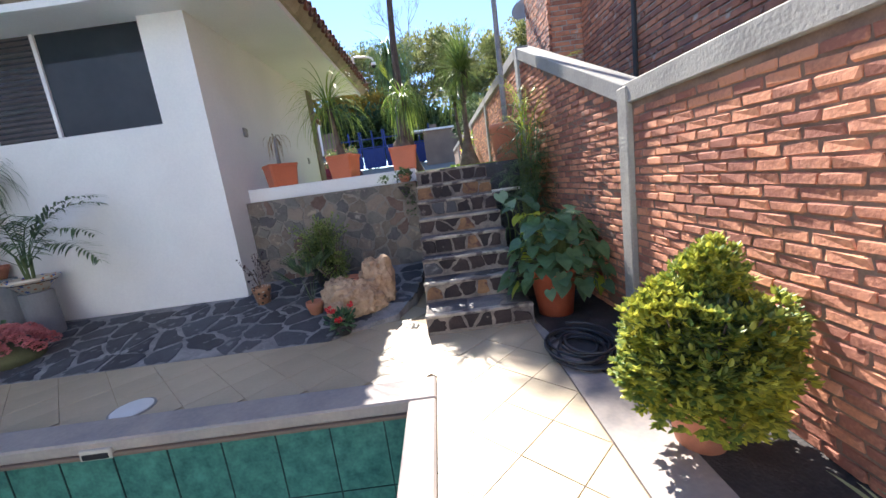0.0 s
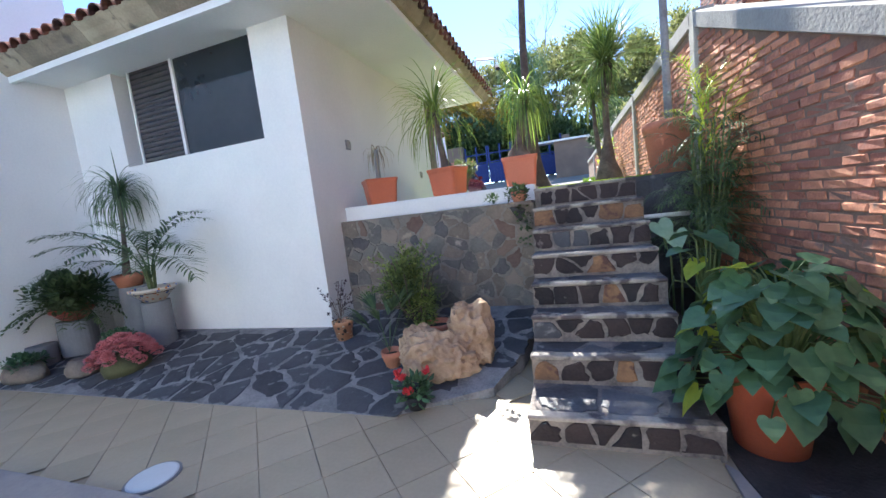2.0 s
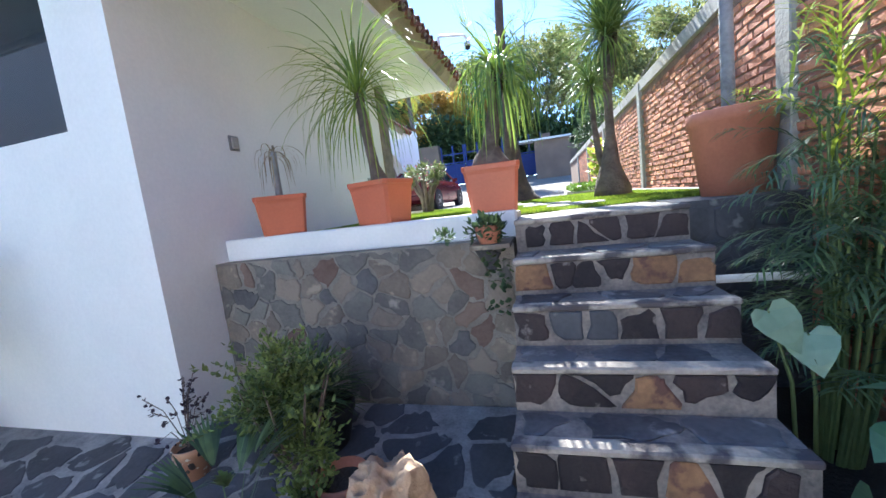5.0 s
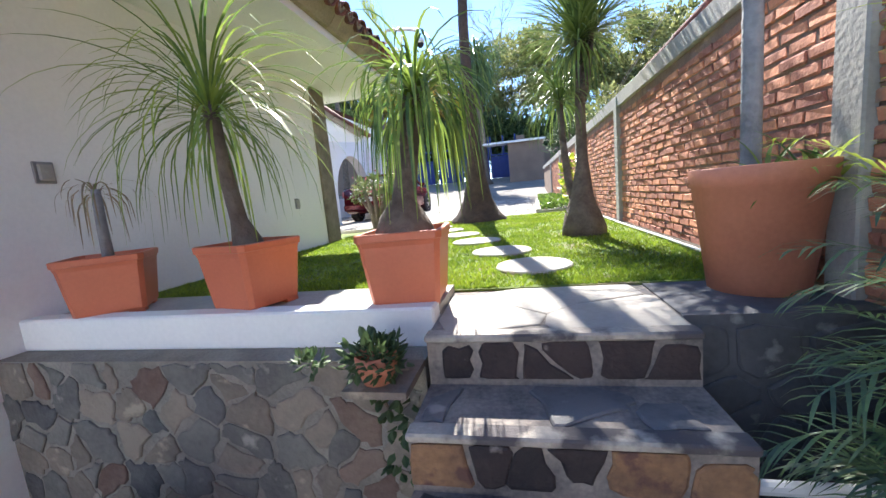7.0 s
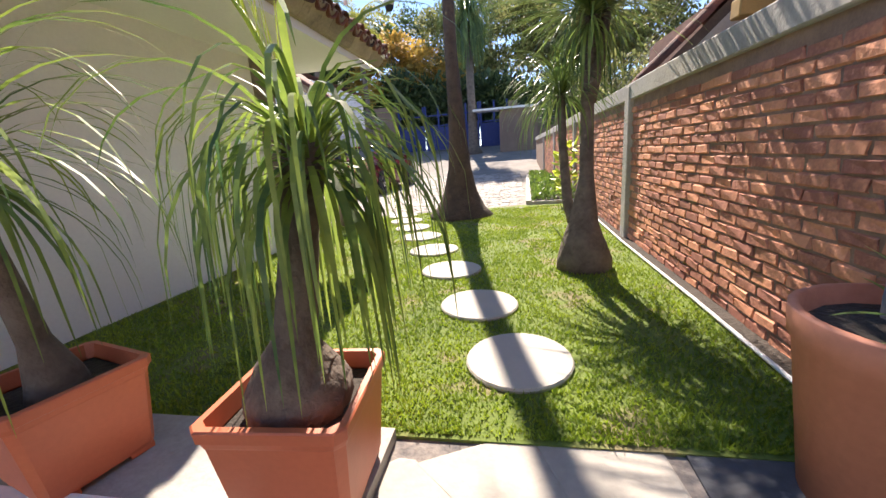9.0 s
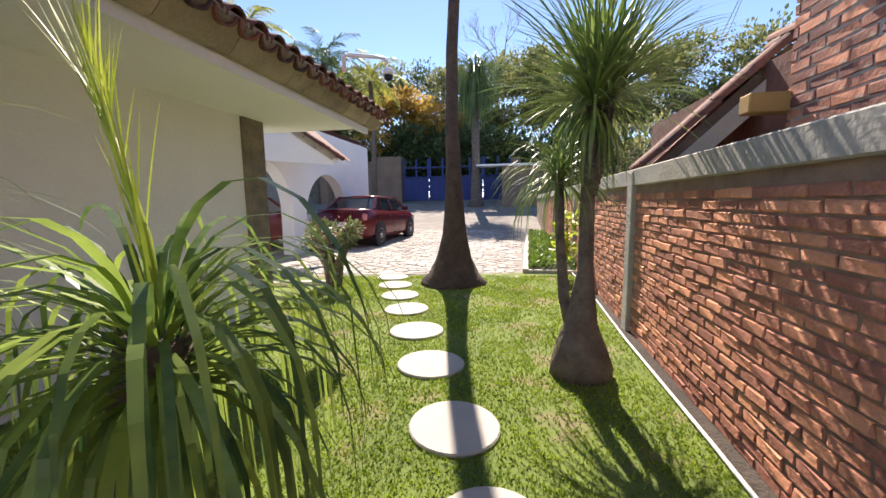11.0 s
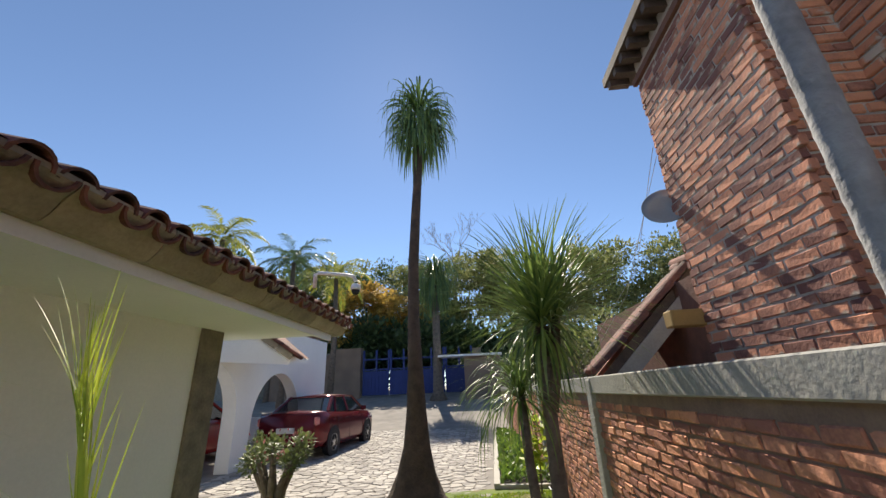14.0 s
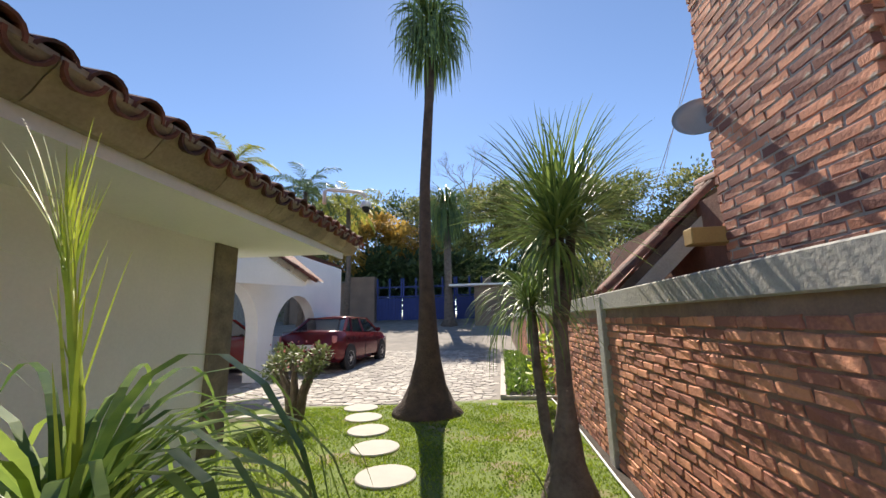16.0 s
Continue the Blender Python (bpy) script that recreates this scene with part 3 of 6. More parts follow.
def lay(polys, place, height, material, parent=None, name="stone", vary=0.3, keep=300, mats=None, seed=3):
    """Stones as parts of parent up to keep, the rest joined."""
    rg = random.Random(seed)
    V, F = [], []
    for k, poly in enumerate(polys):
        v, f = slab_geo(poly, place, height * rg.uniform(1 - vary, 1 + vary))
        m = material if not mats else rg.choices(mats[0], mats[1])[0]
        if k < keep:
            part(name, pymesh(name, v, f, m), None, parent)
        else:
            F += [tuple(i + len(V) for i in q) for q in f]
            V += v
    if V:
        tagged(part(name, pymesh(name, V, F, material), None, None, "many small stones laid in mortar"), kind="stuff")


def brick_meshes(L, H, D, material, n=7, seed=5):
    """Slightly uneven bricks: x along, y out, z up, centred on the joint face."""
    out = []
    rg = random.Random(seed)
    for k in range(n):
        bm = box((-L / 2, -D, -H / 2), (L / 2, D, H / 2), 0.006)
        for v in bm.verts:
            v.co += Vector((rg.uniform(-0.008, 0.008), rg.uniform(-0.005, 0.004), rg.uniform(-0.005, 0.0045)))
        bmesh.ops.recalc_face_normals(bm, faces=bm.faces)
        me = bpy.data.meshes.new("brick")
        bm.to_mesh(me)
        bm.free()
        me.materials.append(material)
        out.append(me)
    return out


def brick_face(parent, p, q, base, top0, top1, mats, L=0.155, H=0.048, course=0.058, out=0.010, keep=300, near=None, seed=7, skip=(), lab="rows of red bricks in mortar"):
    """Running bond from p to q on the wall's face (left of the way from p to q). Bricks within keep of near are parts; the rest are joined."""
    rg = random.Random(seed)
    p, q = Vector((*p, 0)), Vector((*q, 0))
    run = (q - p).length
    d = (q - p) / run
    turn = Matrix((( d.x, -d.y, 0), (d.y, d.x, 0), (0, 0, 1))).to_4x4()
    parts_, joined = brick_meshes(L, H, 0.025, mats[0]), brick_meshes(L, H, 0.025, mats[1])
    spots = []
    for r in range(int((max(top0, top1) - base) / course) + 1):
        z = base + (r + 0.5) * course
        u = -L / 2 + (0.5 if r % 2 else 0) * (L + 0.012) + rg.uniform(-0.03, 0.03)
        while u < run:
            a0, a1 = max(u, 0.0), min(u + L, run)
            mid = (a0 + a1) / 2
            if a1 - a0 > 0.03 and z + H / 2 < top0 + (top1 - top0) * mid / run and not any(a < mid < b for a, b in skip):
                spots.append((mid, z, (a1 - a0) / L, rg.random(), rg.uniform(-0.5, 0.5), rg.uniform(0.0, 1.0)))
            u += L + 0.012
    if near is not None:
        spots.sort(key=lambda s: abs(s[0] - near))
    V, F = [], []
    for k, (u, z, sx, a, tilt, o) in enumerate(spots):
        at = p + d * u + Vector((-d.y, d.x, 0)) * (out * (0.35 + 0.9 * o) - 0.025)
        m = Matrix.Translation((at.x, at.y, z)) @ turn @ pose(0, 0, 0, 0, tilt, 0) @ Matrix.Diagonal((sx * rg.uniform(0.97, 1.01), 1, rg.uniform(0.92, 1.06), 1))
        if k < keep:
            part("brick", parts_[int(a * 7) % 7], None, parent, m=m)
        else:
            me = joined[int(a * 7) % 7]
            b0 = len(V)
            V += [m @ v.co for v in me.vertices]
            F += [tuple(i + b0 for i in f.vertices) for f in me.polygons]
    if V:
        tagged(part("bricks", pymesh("bricks", V, F, mats[1]), None, None, lab), kind="stuff")


# ---- plants ----
def pony_crown(S, at, n, length, width, up=1.3, low=-0.5, droop=2.2, spread=0.05):
    """A rosette of strap leaves that rise and arch over."""
    for k in range(n):
        s = (k + 0.5) / n
        pitch = up + (low - up) * s ** 1.1 + rnd(-0.15, 0.15)
        yaw = k * 2.39996 + rnd(-0.3, 0.3)
        r = spread * rnd(0.4, 1)
        root = Vector(at) + Vector((math.cos(yaw) * r, math.sin(yaw) * r, (0.5 - s) * spread * 2))
        S.strip(root, yaw, pitch, length * rnd(0.7, 1.08), width * rnd(0.75, 1.15), droop * rnd(0.6, 1.25), 8, 0.25, 0.85, rnd(-0.3, 0.3))


def frond(S, root, yaw, pitch, length, droop, leaflet=0.16, width=0.014, n=22, vee=0.9, hang=0.5, start=0.25):
    """A feather frond: a rib with leaflets on both sides."""
    p = Vector(root)
    step = length / n
    for i in range(n):
        s = i / n
        d = Vector((math.cos(yaw) * math.cos(pitch), math.sin(yaw) * math.cos(pitch), math.sin(pitch)))
        q = p + d * step
        side = Vector((-math.sin(yaw), math.cos(yaw), 0)) * 0.006 * (1.2 - s)
        n0 = len(S.v)
        S.v += [p - side, p + side, q + side, q - side]
        S.f += [(n0, n0 + 1, n0 + 2, n0 + 3)]
        if s > start:
            ll = leaflet * math.sin(math.pi * (0.12 + 0.85 * (s - start) / (1 - start))) ** 0.7
            for sg in (-1, 1):
                S.strip(p, yaw + sg * vee * rnd(0.85, 1.15), pitch * 0.5 + rnd(-0.1, 0.25), ll * rnd(0.85, 1.1), width, hang * rnd(0.7, 1.4), 3, 0, 0.8)
        p = q
        pitch = max(pitch - droop / n, -1.4)


def pot_square(name, at, rz, rim, base, h, parent_label, category="flower pot", group=""):
    t = thing(name, at, parent_label, category, group, rz)
    bm = bmesh.new()
    ring = lambda r, z, c=0.12: [bm.verts.new((x * r / 2, y * r / 2, z)) for x, y in ((-1 + c, -1), (1 - c, -1), (1, -1 + c), (1, 1 - c), (1 - c, 1), (-1 + c, 1), (-1, 1 - c), (-1, -1 + c))]
    prof = [(base, 0.0), (base * 1.03, 0.012), (base + (rim - base) * 0.72, h - 0.055), (rim * 0.95, h - 0.05), (rim * 0.97, h - 0.035), (rim, h - 0.032), (rim * 1.01, h - 0.004), (rim * 0.99, h), (rim * 0.9, h), (rim * 0.86, h - 0.05)]
    rings = [ring(r, z) for r, z in prof]
    for a, b in zip(rings, rings[1:]):
        for k in range(8):
            bm.faces.new((a[k], a[(k + 1) % 8], b[(k + 1) % 8], b[k]))
    bm.faces.new(rings[0][::-1])
    part("body", bm, M_TERRA, t)
    part("soil", prism([(x * rim * 0.43, y * rim * 0.43) for x, y in ((-1, -1), (1, -1), (1, 1), (-1, 1))], h - 0.09, h - 0.055), M_SOIL, t)
    for x, y in ((-1, -1), (1, -1), (1, 1), (-1, 1)):
        part("foot", box((x * base * 0.36 - 0.035, y * base * 0.36 - 0.035, -0.018), (x * base * 0.36 + 0.035, y * base * 0.36 + 0.035, 0.004)), M_TERRA, t)
    return t


def pot_round(name, at, r0, r1, h, material, label, rim=0.02, category="flower pot", soil=True):
    t = thing(name, at, label, category)
    part("body", lathe([(r0 * 0.6, 0), (r0, 0.0), (r0 + (r1 - r0) * 0.85, h - rim * 2.5), (r1, h - rim * 2.4), (r1 * 1.02, h - 0.004), (r1, h), (r1 * 0.93, h), (r1 * 0.88, h - 0.05), (r1 * 0.5, h - 0.055)], 28), material, t, smooth=True)
    if soil:
        part("soil", lathe([(r1 * 0.87, h - 0.06), (r1 * 0.85, h - 0.045), (0.02, h - 0.04)], 16), M_SOIL, t)
    return t


def tree(at, h, r, material, label, n=2600, size=0.22, trunk_r=0.16, lean=(0, 0), clumps=9, gap=0.42, seed=0):
    """A tapered trunk with limbs and an uneven crown of leaf clumps."""
    random.seed(seed)
    t = thing("tree", at, label, "tree")
    top = Vector((lean[0], lean[1], h * 0.55))
    bm = tube([(0, 0, -0.3), (lean[0] * 0.3, lean[1] * 0.3, h * 0.2), top * 0.75, top], [trunk_r * 1.3, trunk_r, trunk_r * 0.7, trunk_r * 0.5], 8)
    S = Strips()
    for k in range(clumps):
        a = k * 2.4 + rnd(-0.4, 0.4)
        q = Vector((math.cos(a) * r * rnd(0.3, 0.85) + lean[0], math.sin(a) * r * rnd(0.3, 0.85) + lean[1], h * rnd(0.5, 0.92)))
        mid = (top * 0.8 + q) / 2 + Vector((0, 0, -0.1 * h * rnd(0, 1)))
        tube([top * rnd(0.6, 1.0), mid, q], [trunk_r * 0.4, trunk_r * 0.22, trunk_r * 0.06], 5, bm)
        rr = r * rnd(0.32, 0.55)
        leaf_cloud(S, q, (rr, rr, rr * rnd(0.6, 0.85)), int(n / clumps), size, 0.25, gap)
    part("trunk", bm, M_TRUNK, t, smooth=True)
    part("crown", S.mesh("crown", material), None, t)
    return t
# ---- house details ----
win = tagged(new("window_1"), "white aluminium sliding window with dark louvres behind one pane", "window", kind="structure")
win.matrix_basis = pose(-4.77, HY + 0.09, 2.33)
for nm, a, b in (("window_frame", (0, 0, 0), (2.01, 0.04, 0.03)), ("window_frame", (0, 0, 1.19), (2.01, 0.04, 1.26)), ("window_frame", (0, 0, 0.03), (0.03, 0.04, 1.19)), ("window_frame", (1.98, 0, 0.03), (2.01, 0.04, 1.19)), ("mullion", (0.745, -0.01, 0.03), (0.79, 0.035, 1.19))):
    part(nm, box(a, b, 0.003), M_WPAINT, win)
part("pane", box((0.79, 0.016, 0.03), (1.98, 0.022, 1.19)), M_GLASS, win, "dark reflecting glass pane")
part("pane", box((0.03, 0.022, 0.03), (0.745, 0.027, 1.19)), M_GLASS, win, "dark glass pane over louvres")
for k in range(19):
    part("louvre", box((0.04, -0.006, 0.0), (0.74, 0.012, 0.05)), M_LOUVRE, win, m=pose(0, 0.012, 0.045 + k * 0.06, -25))
# No room is built: a near-black sheet stands for its shade.
structure("room_shade_sheet", box((-5.4, HY + 0.5, 1.9), (-2.5, HY + 0.55, 3.7)), M_DARK, "dark sheet standing for the unlit room behind the window")
for x, y, z, w in ((-2.234, 6.61, 2.27, 0.1), (-2.214, 9.0, 2.0, 0.09)):
    t = thing("socket_box", (x, y, z), "grey outdoor socket box on the white wall", "socket")
    part("plate", box((0, -w / 2, -0.06), (0.012, w / 2, 0.06), 0.003), M_GREYP, t)
    part("cover", box((0.012, -w / 2 + 0.015, -0.045), (0.03, w / 2 - 0.015, 0.045), 0.005), M_CONC, t)

# eaves: carved stone blocks and barrel tiles
eave = tagged(new("roof"), "barrel tiled roof with a moulded stone eave", "roof", kind="structure")


def eave_block(u0, u1, place):
    prof = [(0.0, 0.0), (0.05, 0.0), (0.085, 0.03), (0.13, 0.09), (0.17, 0.125), (0.185, 0.145), (0.185, 0.17), (-0.05, 0.17), (-0.05, 0.0)]
    v = [place(u, o, h) for u in (u0 + 0.003, u1 - 0.003) for o, h in prof]
    n = len(prof)
    return pymesh("eave_stone", v, [tuple(range(n)), tuple(range(2 * n - 1, n - 1, -1))] + [(k, k + n, (k + 1) % n + n, (k + 1) % n) for k in range(n)], M_CANT)


u = 5.12
while u < 10.6:
    w = rnd(0.4, 0.62)
    part("eave_stone", eave_block(u, min(u + w, 10.68), lambda a, o, h: (-1.22 + o, a, 3.475 + h)), None, eave)
    u += w
u = WING
while u < -1.06:
    w = rnd(0.4, 0.62)
    part("eave_stone", eave_block(u, min(u + w, -1.04), lambda a, o, h: (a, 5.3 - o, 3.475 + h)), None, eave)
    u += w


def barrel(L=0.42, r0=0.085, r1=0.07, n=8, t=0.014):
    v, f = [], []
    for i, (x, r) in enumerate(((0, r0), (L, r1))):
        for rr in (r, r - t):
            for k in range(n + 1):
                a = math.pi * k / n
                v.append((x, rr * math.cos(a), rr * math.sin(a) * 0.95))
    m = n + 1
    for k in range(n):
        f += [(k, k + 1, 2 * m + k + 1, 2 * m + k), (m + k, 3 * m + k, 3 * m + k + 1, m + k + 1), (k, m + k, m + k + 1, k + 1), (2 * m + k, 2 * m + k + 1, 3 * m + k + 1, 3 * m + k)]
    return pymesh("roof_tile", v, f, M_ROOF, False)


BAR = barrel()
SLOPE = 19
y = 5.0
while y < 10.7:
    for row in range(3):
        dx, dz = 0.36 * row * math.cos(radians(SLOPE)), 0.36 * row * math.sin(radians(SLOPE))
        part("roof_tile", BAR, None, eave, m=pose(-1.035 - dx + rnd(-0.01, 0.01), y + rnd(-0.008, 0.008), 3.61 + dz, 0, 0, 180) @ pose(0, 0, 0, 0, -SLOPE, rnd(-2, 2)))
    if y > 5.1:
        for row in range(2):
            part("roof_tile", BAR, None, eave, m=pose(-1.02 - 0.36 * row, y + 0.0925, 3.625 + 0.12 * row, 180, 0, 180) @ pose(0, 0, 0, 0, SLOPE, 0))
    y += 0.185
x = WING + 0.1
while x < -1.1:
    for row in range(2):
        part("roof_tile", BAR, None, eave, m=pose(x, 5.07 + 0.34 * row, 3.61 + 0.12 * row, 0, 0, 90) @ pose(0, 0, 0, 0, -SLOPE, rnd(-2, 2)))
    x += 0.185
bm = bmesh.new()
c = [(-1.05, 5.12, 3.66), (-1.05, 10.68, 3.66), (-3.6, 10.68, 4.53), (-3.6, 7.7, 4.53), (WING - 0.1, 7.7, 4.53), (WING - 0.1, 5.12, 3.66), (-9, 10.68, 4.53)]
vs = [bm.verts.new(p) for p in c]
bm.faces.new((vs[0], vs[1], vs[2], vs[3]))
bm.faces.new((vs[0], vs[3], vs[4], vs[5]))
bm.faces.new((vs[3], vs[2], vs[6], vs[4]))
part("roof_deck", bm, M_ROOF, eave)
part("gable_end", prism([(-1.05, 10.55), (-9.0, 10.55), (-9.0, 10.68), (-1.05, 10.68)], 3.56, 3.66), M_WHITE, eave)

cam_t = thing("security_camera", (-1.08, 9.75, 3.86), "white dome security camera on a bent arm on the eave", "camera")
part("arm", tube([(-0.06, 0, 0), (-0.06, 0, 0.14), (-0.02, 0.02, 0.16), (0.25, 0.1, 0.145), (0.31, 0.12, 0.13), (0.34, 0.13, 0.08)], [0.02, 0.02, 0.02, 0.018, 0.02, 0.022], 10), M_WPAINT, cam_t, smooth=True)
part("housing", lathe([(0.02, 0.05), (0.045, 0.04), (0.055, 0.0), (0.05, -0.02)], 18), M_WPAINT, cam_t, smooth=True, m=pose(0.34, 0.13, 0.0))
part("dome", lathe([(0.045, -0.02), (0.04, -0.05), (0.02, -0.07), (0.005, -0.073)], 16), M_DARK, cam_t, smooth=True, m=pose(0.34, 0.13, 0.0))

# ---- arcade of the carport ----
def arcade(x0, x1, y0, y1, z0, z1, arches, n=20):
    """A wall along y with round-headed openings (y centre, half width, spring height)."""
    bm = bmesh.new()
    outline = []
    ys = [y0]
    segs = []
    y = y0
    for c, w, zs in arches:
        segs.append(("solid", y, c - w))
        segs.append(("arch", c, w, zs))
        y = c + w
    segs.append(("solid", y, y1))
    for s in segs:
        if s[0] == "solid":
            if s[2] > s[1]:
                add_box(bm, (x0, s[1], z0), (x1, s[2], z1))
        else:
            _, c, w, zs = s
            for k in range(n):
                a0, a1 = math.pi * (1 - k / n), math.pi * (1 - (k + 1) / n)
                p = [(c + w * math.cos(a), zs + w * math.sin(a)) for a in (a0, a1)]
                v = [bm.verts.new((x, py, pz)) for x in (x0, x1) for py, pz in ((p[0][0], p[0][1]), (p[1][0], p[1][1]), (p[1][0], z1), (p[0][0], z1))]
                for f in ((0, 1, 2, 3), (7, 6, 5, 4), (0, 4, 5, 1), (3, 2, 6, 7)):
                    bm.faces.new([v[i] for i in f])
    bmesh.ops.remove_doubles(bm, verts=bm.verts, dist=0.0008)
    return bm


structure("arcade_wall", arcade(-4.95, -4.65, 11.5, 19.2, 1.3, 4.52, [(13.25, 1.1, 2.45), (16.15, 1.2, 2.2)]), M_WHITE, "white stucco arcade wall with round arches", smooth=False)
bm = bmesh.new()
q = [(-4.65, 13.2, 4.52), (-3.4, 14.0, 3.50), (-3.4, 14.9, 3.50), (-4.65, 14.9, 4.52)]
lo = [bm.verts.new(p) for p in q]
hi = [bm.verts.new((x, y, z + 0.1)) for x, y, z in q]
bm.faces.new(lo[::-1])
bm.faces.new(hi)
for i in range(4):
    bm.faces.new((lo[i], lo[(i + 1) % 4], hi[(i + 1) % 4], hi[i]))
structure("carport_soffit", bm, M_WHITE, "white sloping soffit of the carport")
# Upright panel added to stand for the white underside of the soffit.
bm = bmesh.new()
gf = [bm.verts.new(p) for p in ((-4.64, 13.24, 3.50), (-3.45, 14.0, 3.44), (-3.42, 14.02, 3.50), (-4.64, 13.24, 4.50))]
gb = [bm.verts.new(v.co + Vector((0, 0.08, 0))) for v in gf]
bm.faces.new(gf)
bm.faces.new(gb[::-1])
for k in range(4):
    bm.faces.new((gf[k], gf[(k + 1) % 4], gb[(k + 1) % 4], gb[k]))
structure("carport_gable", bm, M_WHITE, "white panel added under the carport's verge in place of the soffit's underside")
carroof = tagged(new("roof_carport"), "tiled gable roof of the carport with a stone verge", "roof", kind="structure")
A0, A1 = Vector((-4.65, 13.17, 4.60)), Vector((-3.36, 13.98, 3.58))
ln = (A1 - A0).length
fr = Matrix.Translation(A0) @ (A1 - A0).to_track_quat("X", "Z").to_matrix().to_4x4()
for k in range(5):
    part("verge_stone", box((k * ln / 5 + 0.003, -0.05, -0.06), ((k + 1) * ln / 5 - 0.003, 0.06, 0.06), 0.01), M_CANT, carroof, m=fr)
for k in range(15):
    part("roof_tile", BAR, None, carroof, m=fr @ pose(k * ln / 15 - 0.1, -0.02, 0.05, 0, 0, 0) @ pose(0, 0, 0, 0, -4, rnd(-4, 4)))
    part("roof_tile", BAR, None, carroof, m=fr @ pose(k * ln / 15 - 0.1, 0.16, 0.06, 0, 0, 0) @ pose(0, 0, 0, 0, -4, rnd(-4, 4)))
bm = bmesh.new()
bm.faces.new([bm.verts.new(p) for p in ((-4.65, 13.2, 4.64), (-3.38, 14.0, 3.62), (-3.38, 14.9, 3.62), (-4.65, 14.9, 4.64))])
bm.faces.new([bm.verts.new(p) for p in ((-4.65, 13.2, 4.64), (-4.65, 19.4, 4.64), (-7.5, 19.4, 5.0), (-7.5, 12.2, 5.0))])
part("roof_deck", bm, M_ROOF, carroof)
structure("carport_wall", box((-9.6, 10.7, 1.2), (-9.4, 19.4, 4.0)), M_WHITE, "white rear wall of the carport")
structure("low_wall", box((-9.4, 19.6, 1.3), (-5.0, 19.8, 2.2)), M_WHITE, "low white wall behind the carport")


# ---- cars ----
def car_body(parent, paint, glass):
    """A small saloon, nose towards +y, 4.3 long."""
    prof = [(-2.12, 0.32), (-2.15, 0.62), (-2.08, 0.98), (-1.95, 1.05), (-1.45, 1.08), (-0.95, 1.40), (-0.55, 1.47), (0.2, 1.46), (0.65, 1.36), (1.2, 1.02), (1.95, 0.86), (2.12, 0.68), (2.15, 0.45), (2.1, 0.28)]
    bm = bmesh.new()
    # lower shell
    st = [(-2.14, 0.72, 0.34, 0.70, 0.95), (-1.95, 0.82, 0.26, 0.80, 1.04), (-1.45, 0.84, 0.22, 0.82, 1.03), (-0.9, 0.845, 0.2, 0.83, 1.0), (0, 0.845, 0.2, 0.83, 0.96), (0.9, 0.84, 0.2, 0.82, 0.94), (1.4, 0.83, 0.22, 0.78, 0.92), (1.9, 0.78, 0.26, 0.68, 0.84), (2.14, 0.66, 0.32, 0.55, 0.68)]
    rings = []
    for y, w, z0, wt, z1 in st:
        pts = [(-w * 0.9, z0), (-w, z0 + 0.15), (-w, (z0 + z1) / 2 + 0.08), (-wt, z1), (-wt * 0.6, z1 + 0.035), (0, z1 + 0.05), (wt * 0.6, z1 + 0.035), (wt, z1), (w, (z0 + z1) / 2 + 0.08), (w, z0 + 0.15), (w * 0.9, z0)]
        rings.append([bm.verts.new((x, y, z)) for x, z in pts])
    for a, b in zip(rings, rings[1:]):
        for k in range(len(a)):
            bm.faces.new((a[k], a[(k + 1) % len(a)], b[(k + 1) % len(a)], b[k]))
    bm.faces.new(rings[0][::-1])
    bm.faces.new(rings[-1])
    part("body", bm, paint, parent, smooth=True)
    # cabin: glass house and roof skin
    def hull(rows, mtl, nm):
        bm = bmesh.new()
        rr = [[bm.verts.new(p) for p in row] for row in rows]
        for a, b in zip(rr, rr[1:]):
            for k in range(len(a) - 1):
                bm.faces.new((a[k], a[k + 1], b[k + 1], b[k]))
        bm.faces.new(rr[0][::-1]) if len(rr[0]) > 2 else None
        bm.faces.new(rr[-1]) if len(rr[-1]) > 2 else None
        return part(nm, bm, mtl, parent, smooth=False)
    hull([[(-0.74, -1.55, 1.03), (0.74, -1.55, 1.03), (0.74, 1.15, 0.97), (-0.74, 1.15, 0.97)], [(-0.585, -0.95, 1.40), (0.585, -0.95, 1.40), (0.585, 0.42, 1.40), (-0.585, 0.42, 1.40)]], glass, "cabin_glass")
    bm = box((-0.58, -0.98, 1.385), (0.58, 0.46, 1.40))
    bmesh.ops.subdivide_edges(bm, edges=list(bm.edges), cuts=3, use_grid_fill=True)
    for v in bm.verts:
        if v.co.z > 1.39:
            v.co.z += 0.075 * max(0, 1 - (v.co.x / 0.62) ** 2) * max(0, 1 - ((v.co.y + 0.26) / 0.8) ** 2) ** 0.7
    part("roof", bm, paint, parent, smooth=True)
    for sx in (-1, 1):
        for a, b, w in (((0.745, -1.5, 1.03), (0.59, -0.96, 1.395), 0.05), ((0.745, 1.12, 0.98), (0.59, 0.44, 1.395), 0.035), ((0.74, -0.15, 1.0), (0.592, -0.2, 1.395), 0.035), ((0.745, -1.02, 1.02), (0.59, -0.8, 1.395), 0.04), ((0.59, -0.96, 1.395), (0.59, 0.44, 1.395), 0.025)):
            part("pillar", tube([(sx * a[0], a[1], a[2]), (sx * b[0], b[1], b[2])], w, 6), paint, parent)
        part("mirror", box((sx * 0.8 - 0.0, 0.72, 0.98), (sx * 0.8 + sx * 0.16, 0.8, 1.1), 0.02), paint, parent)
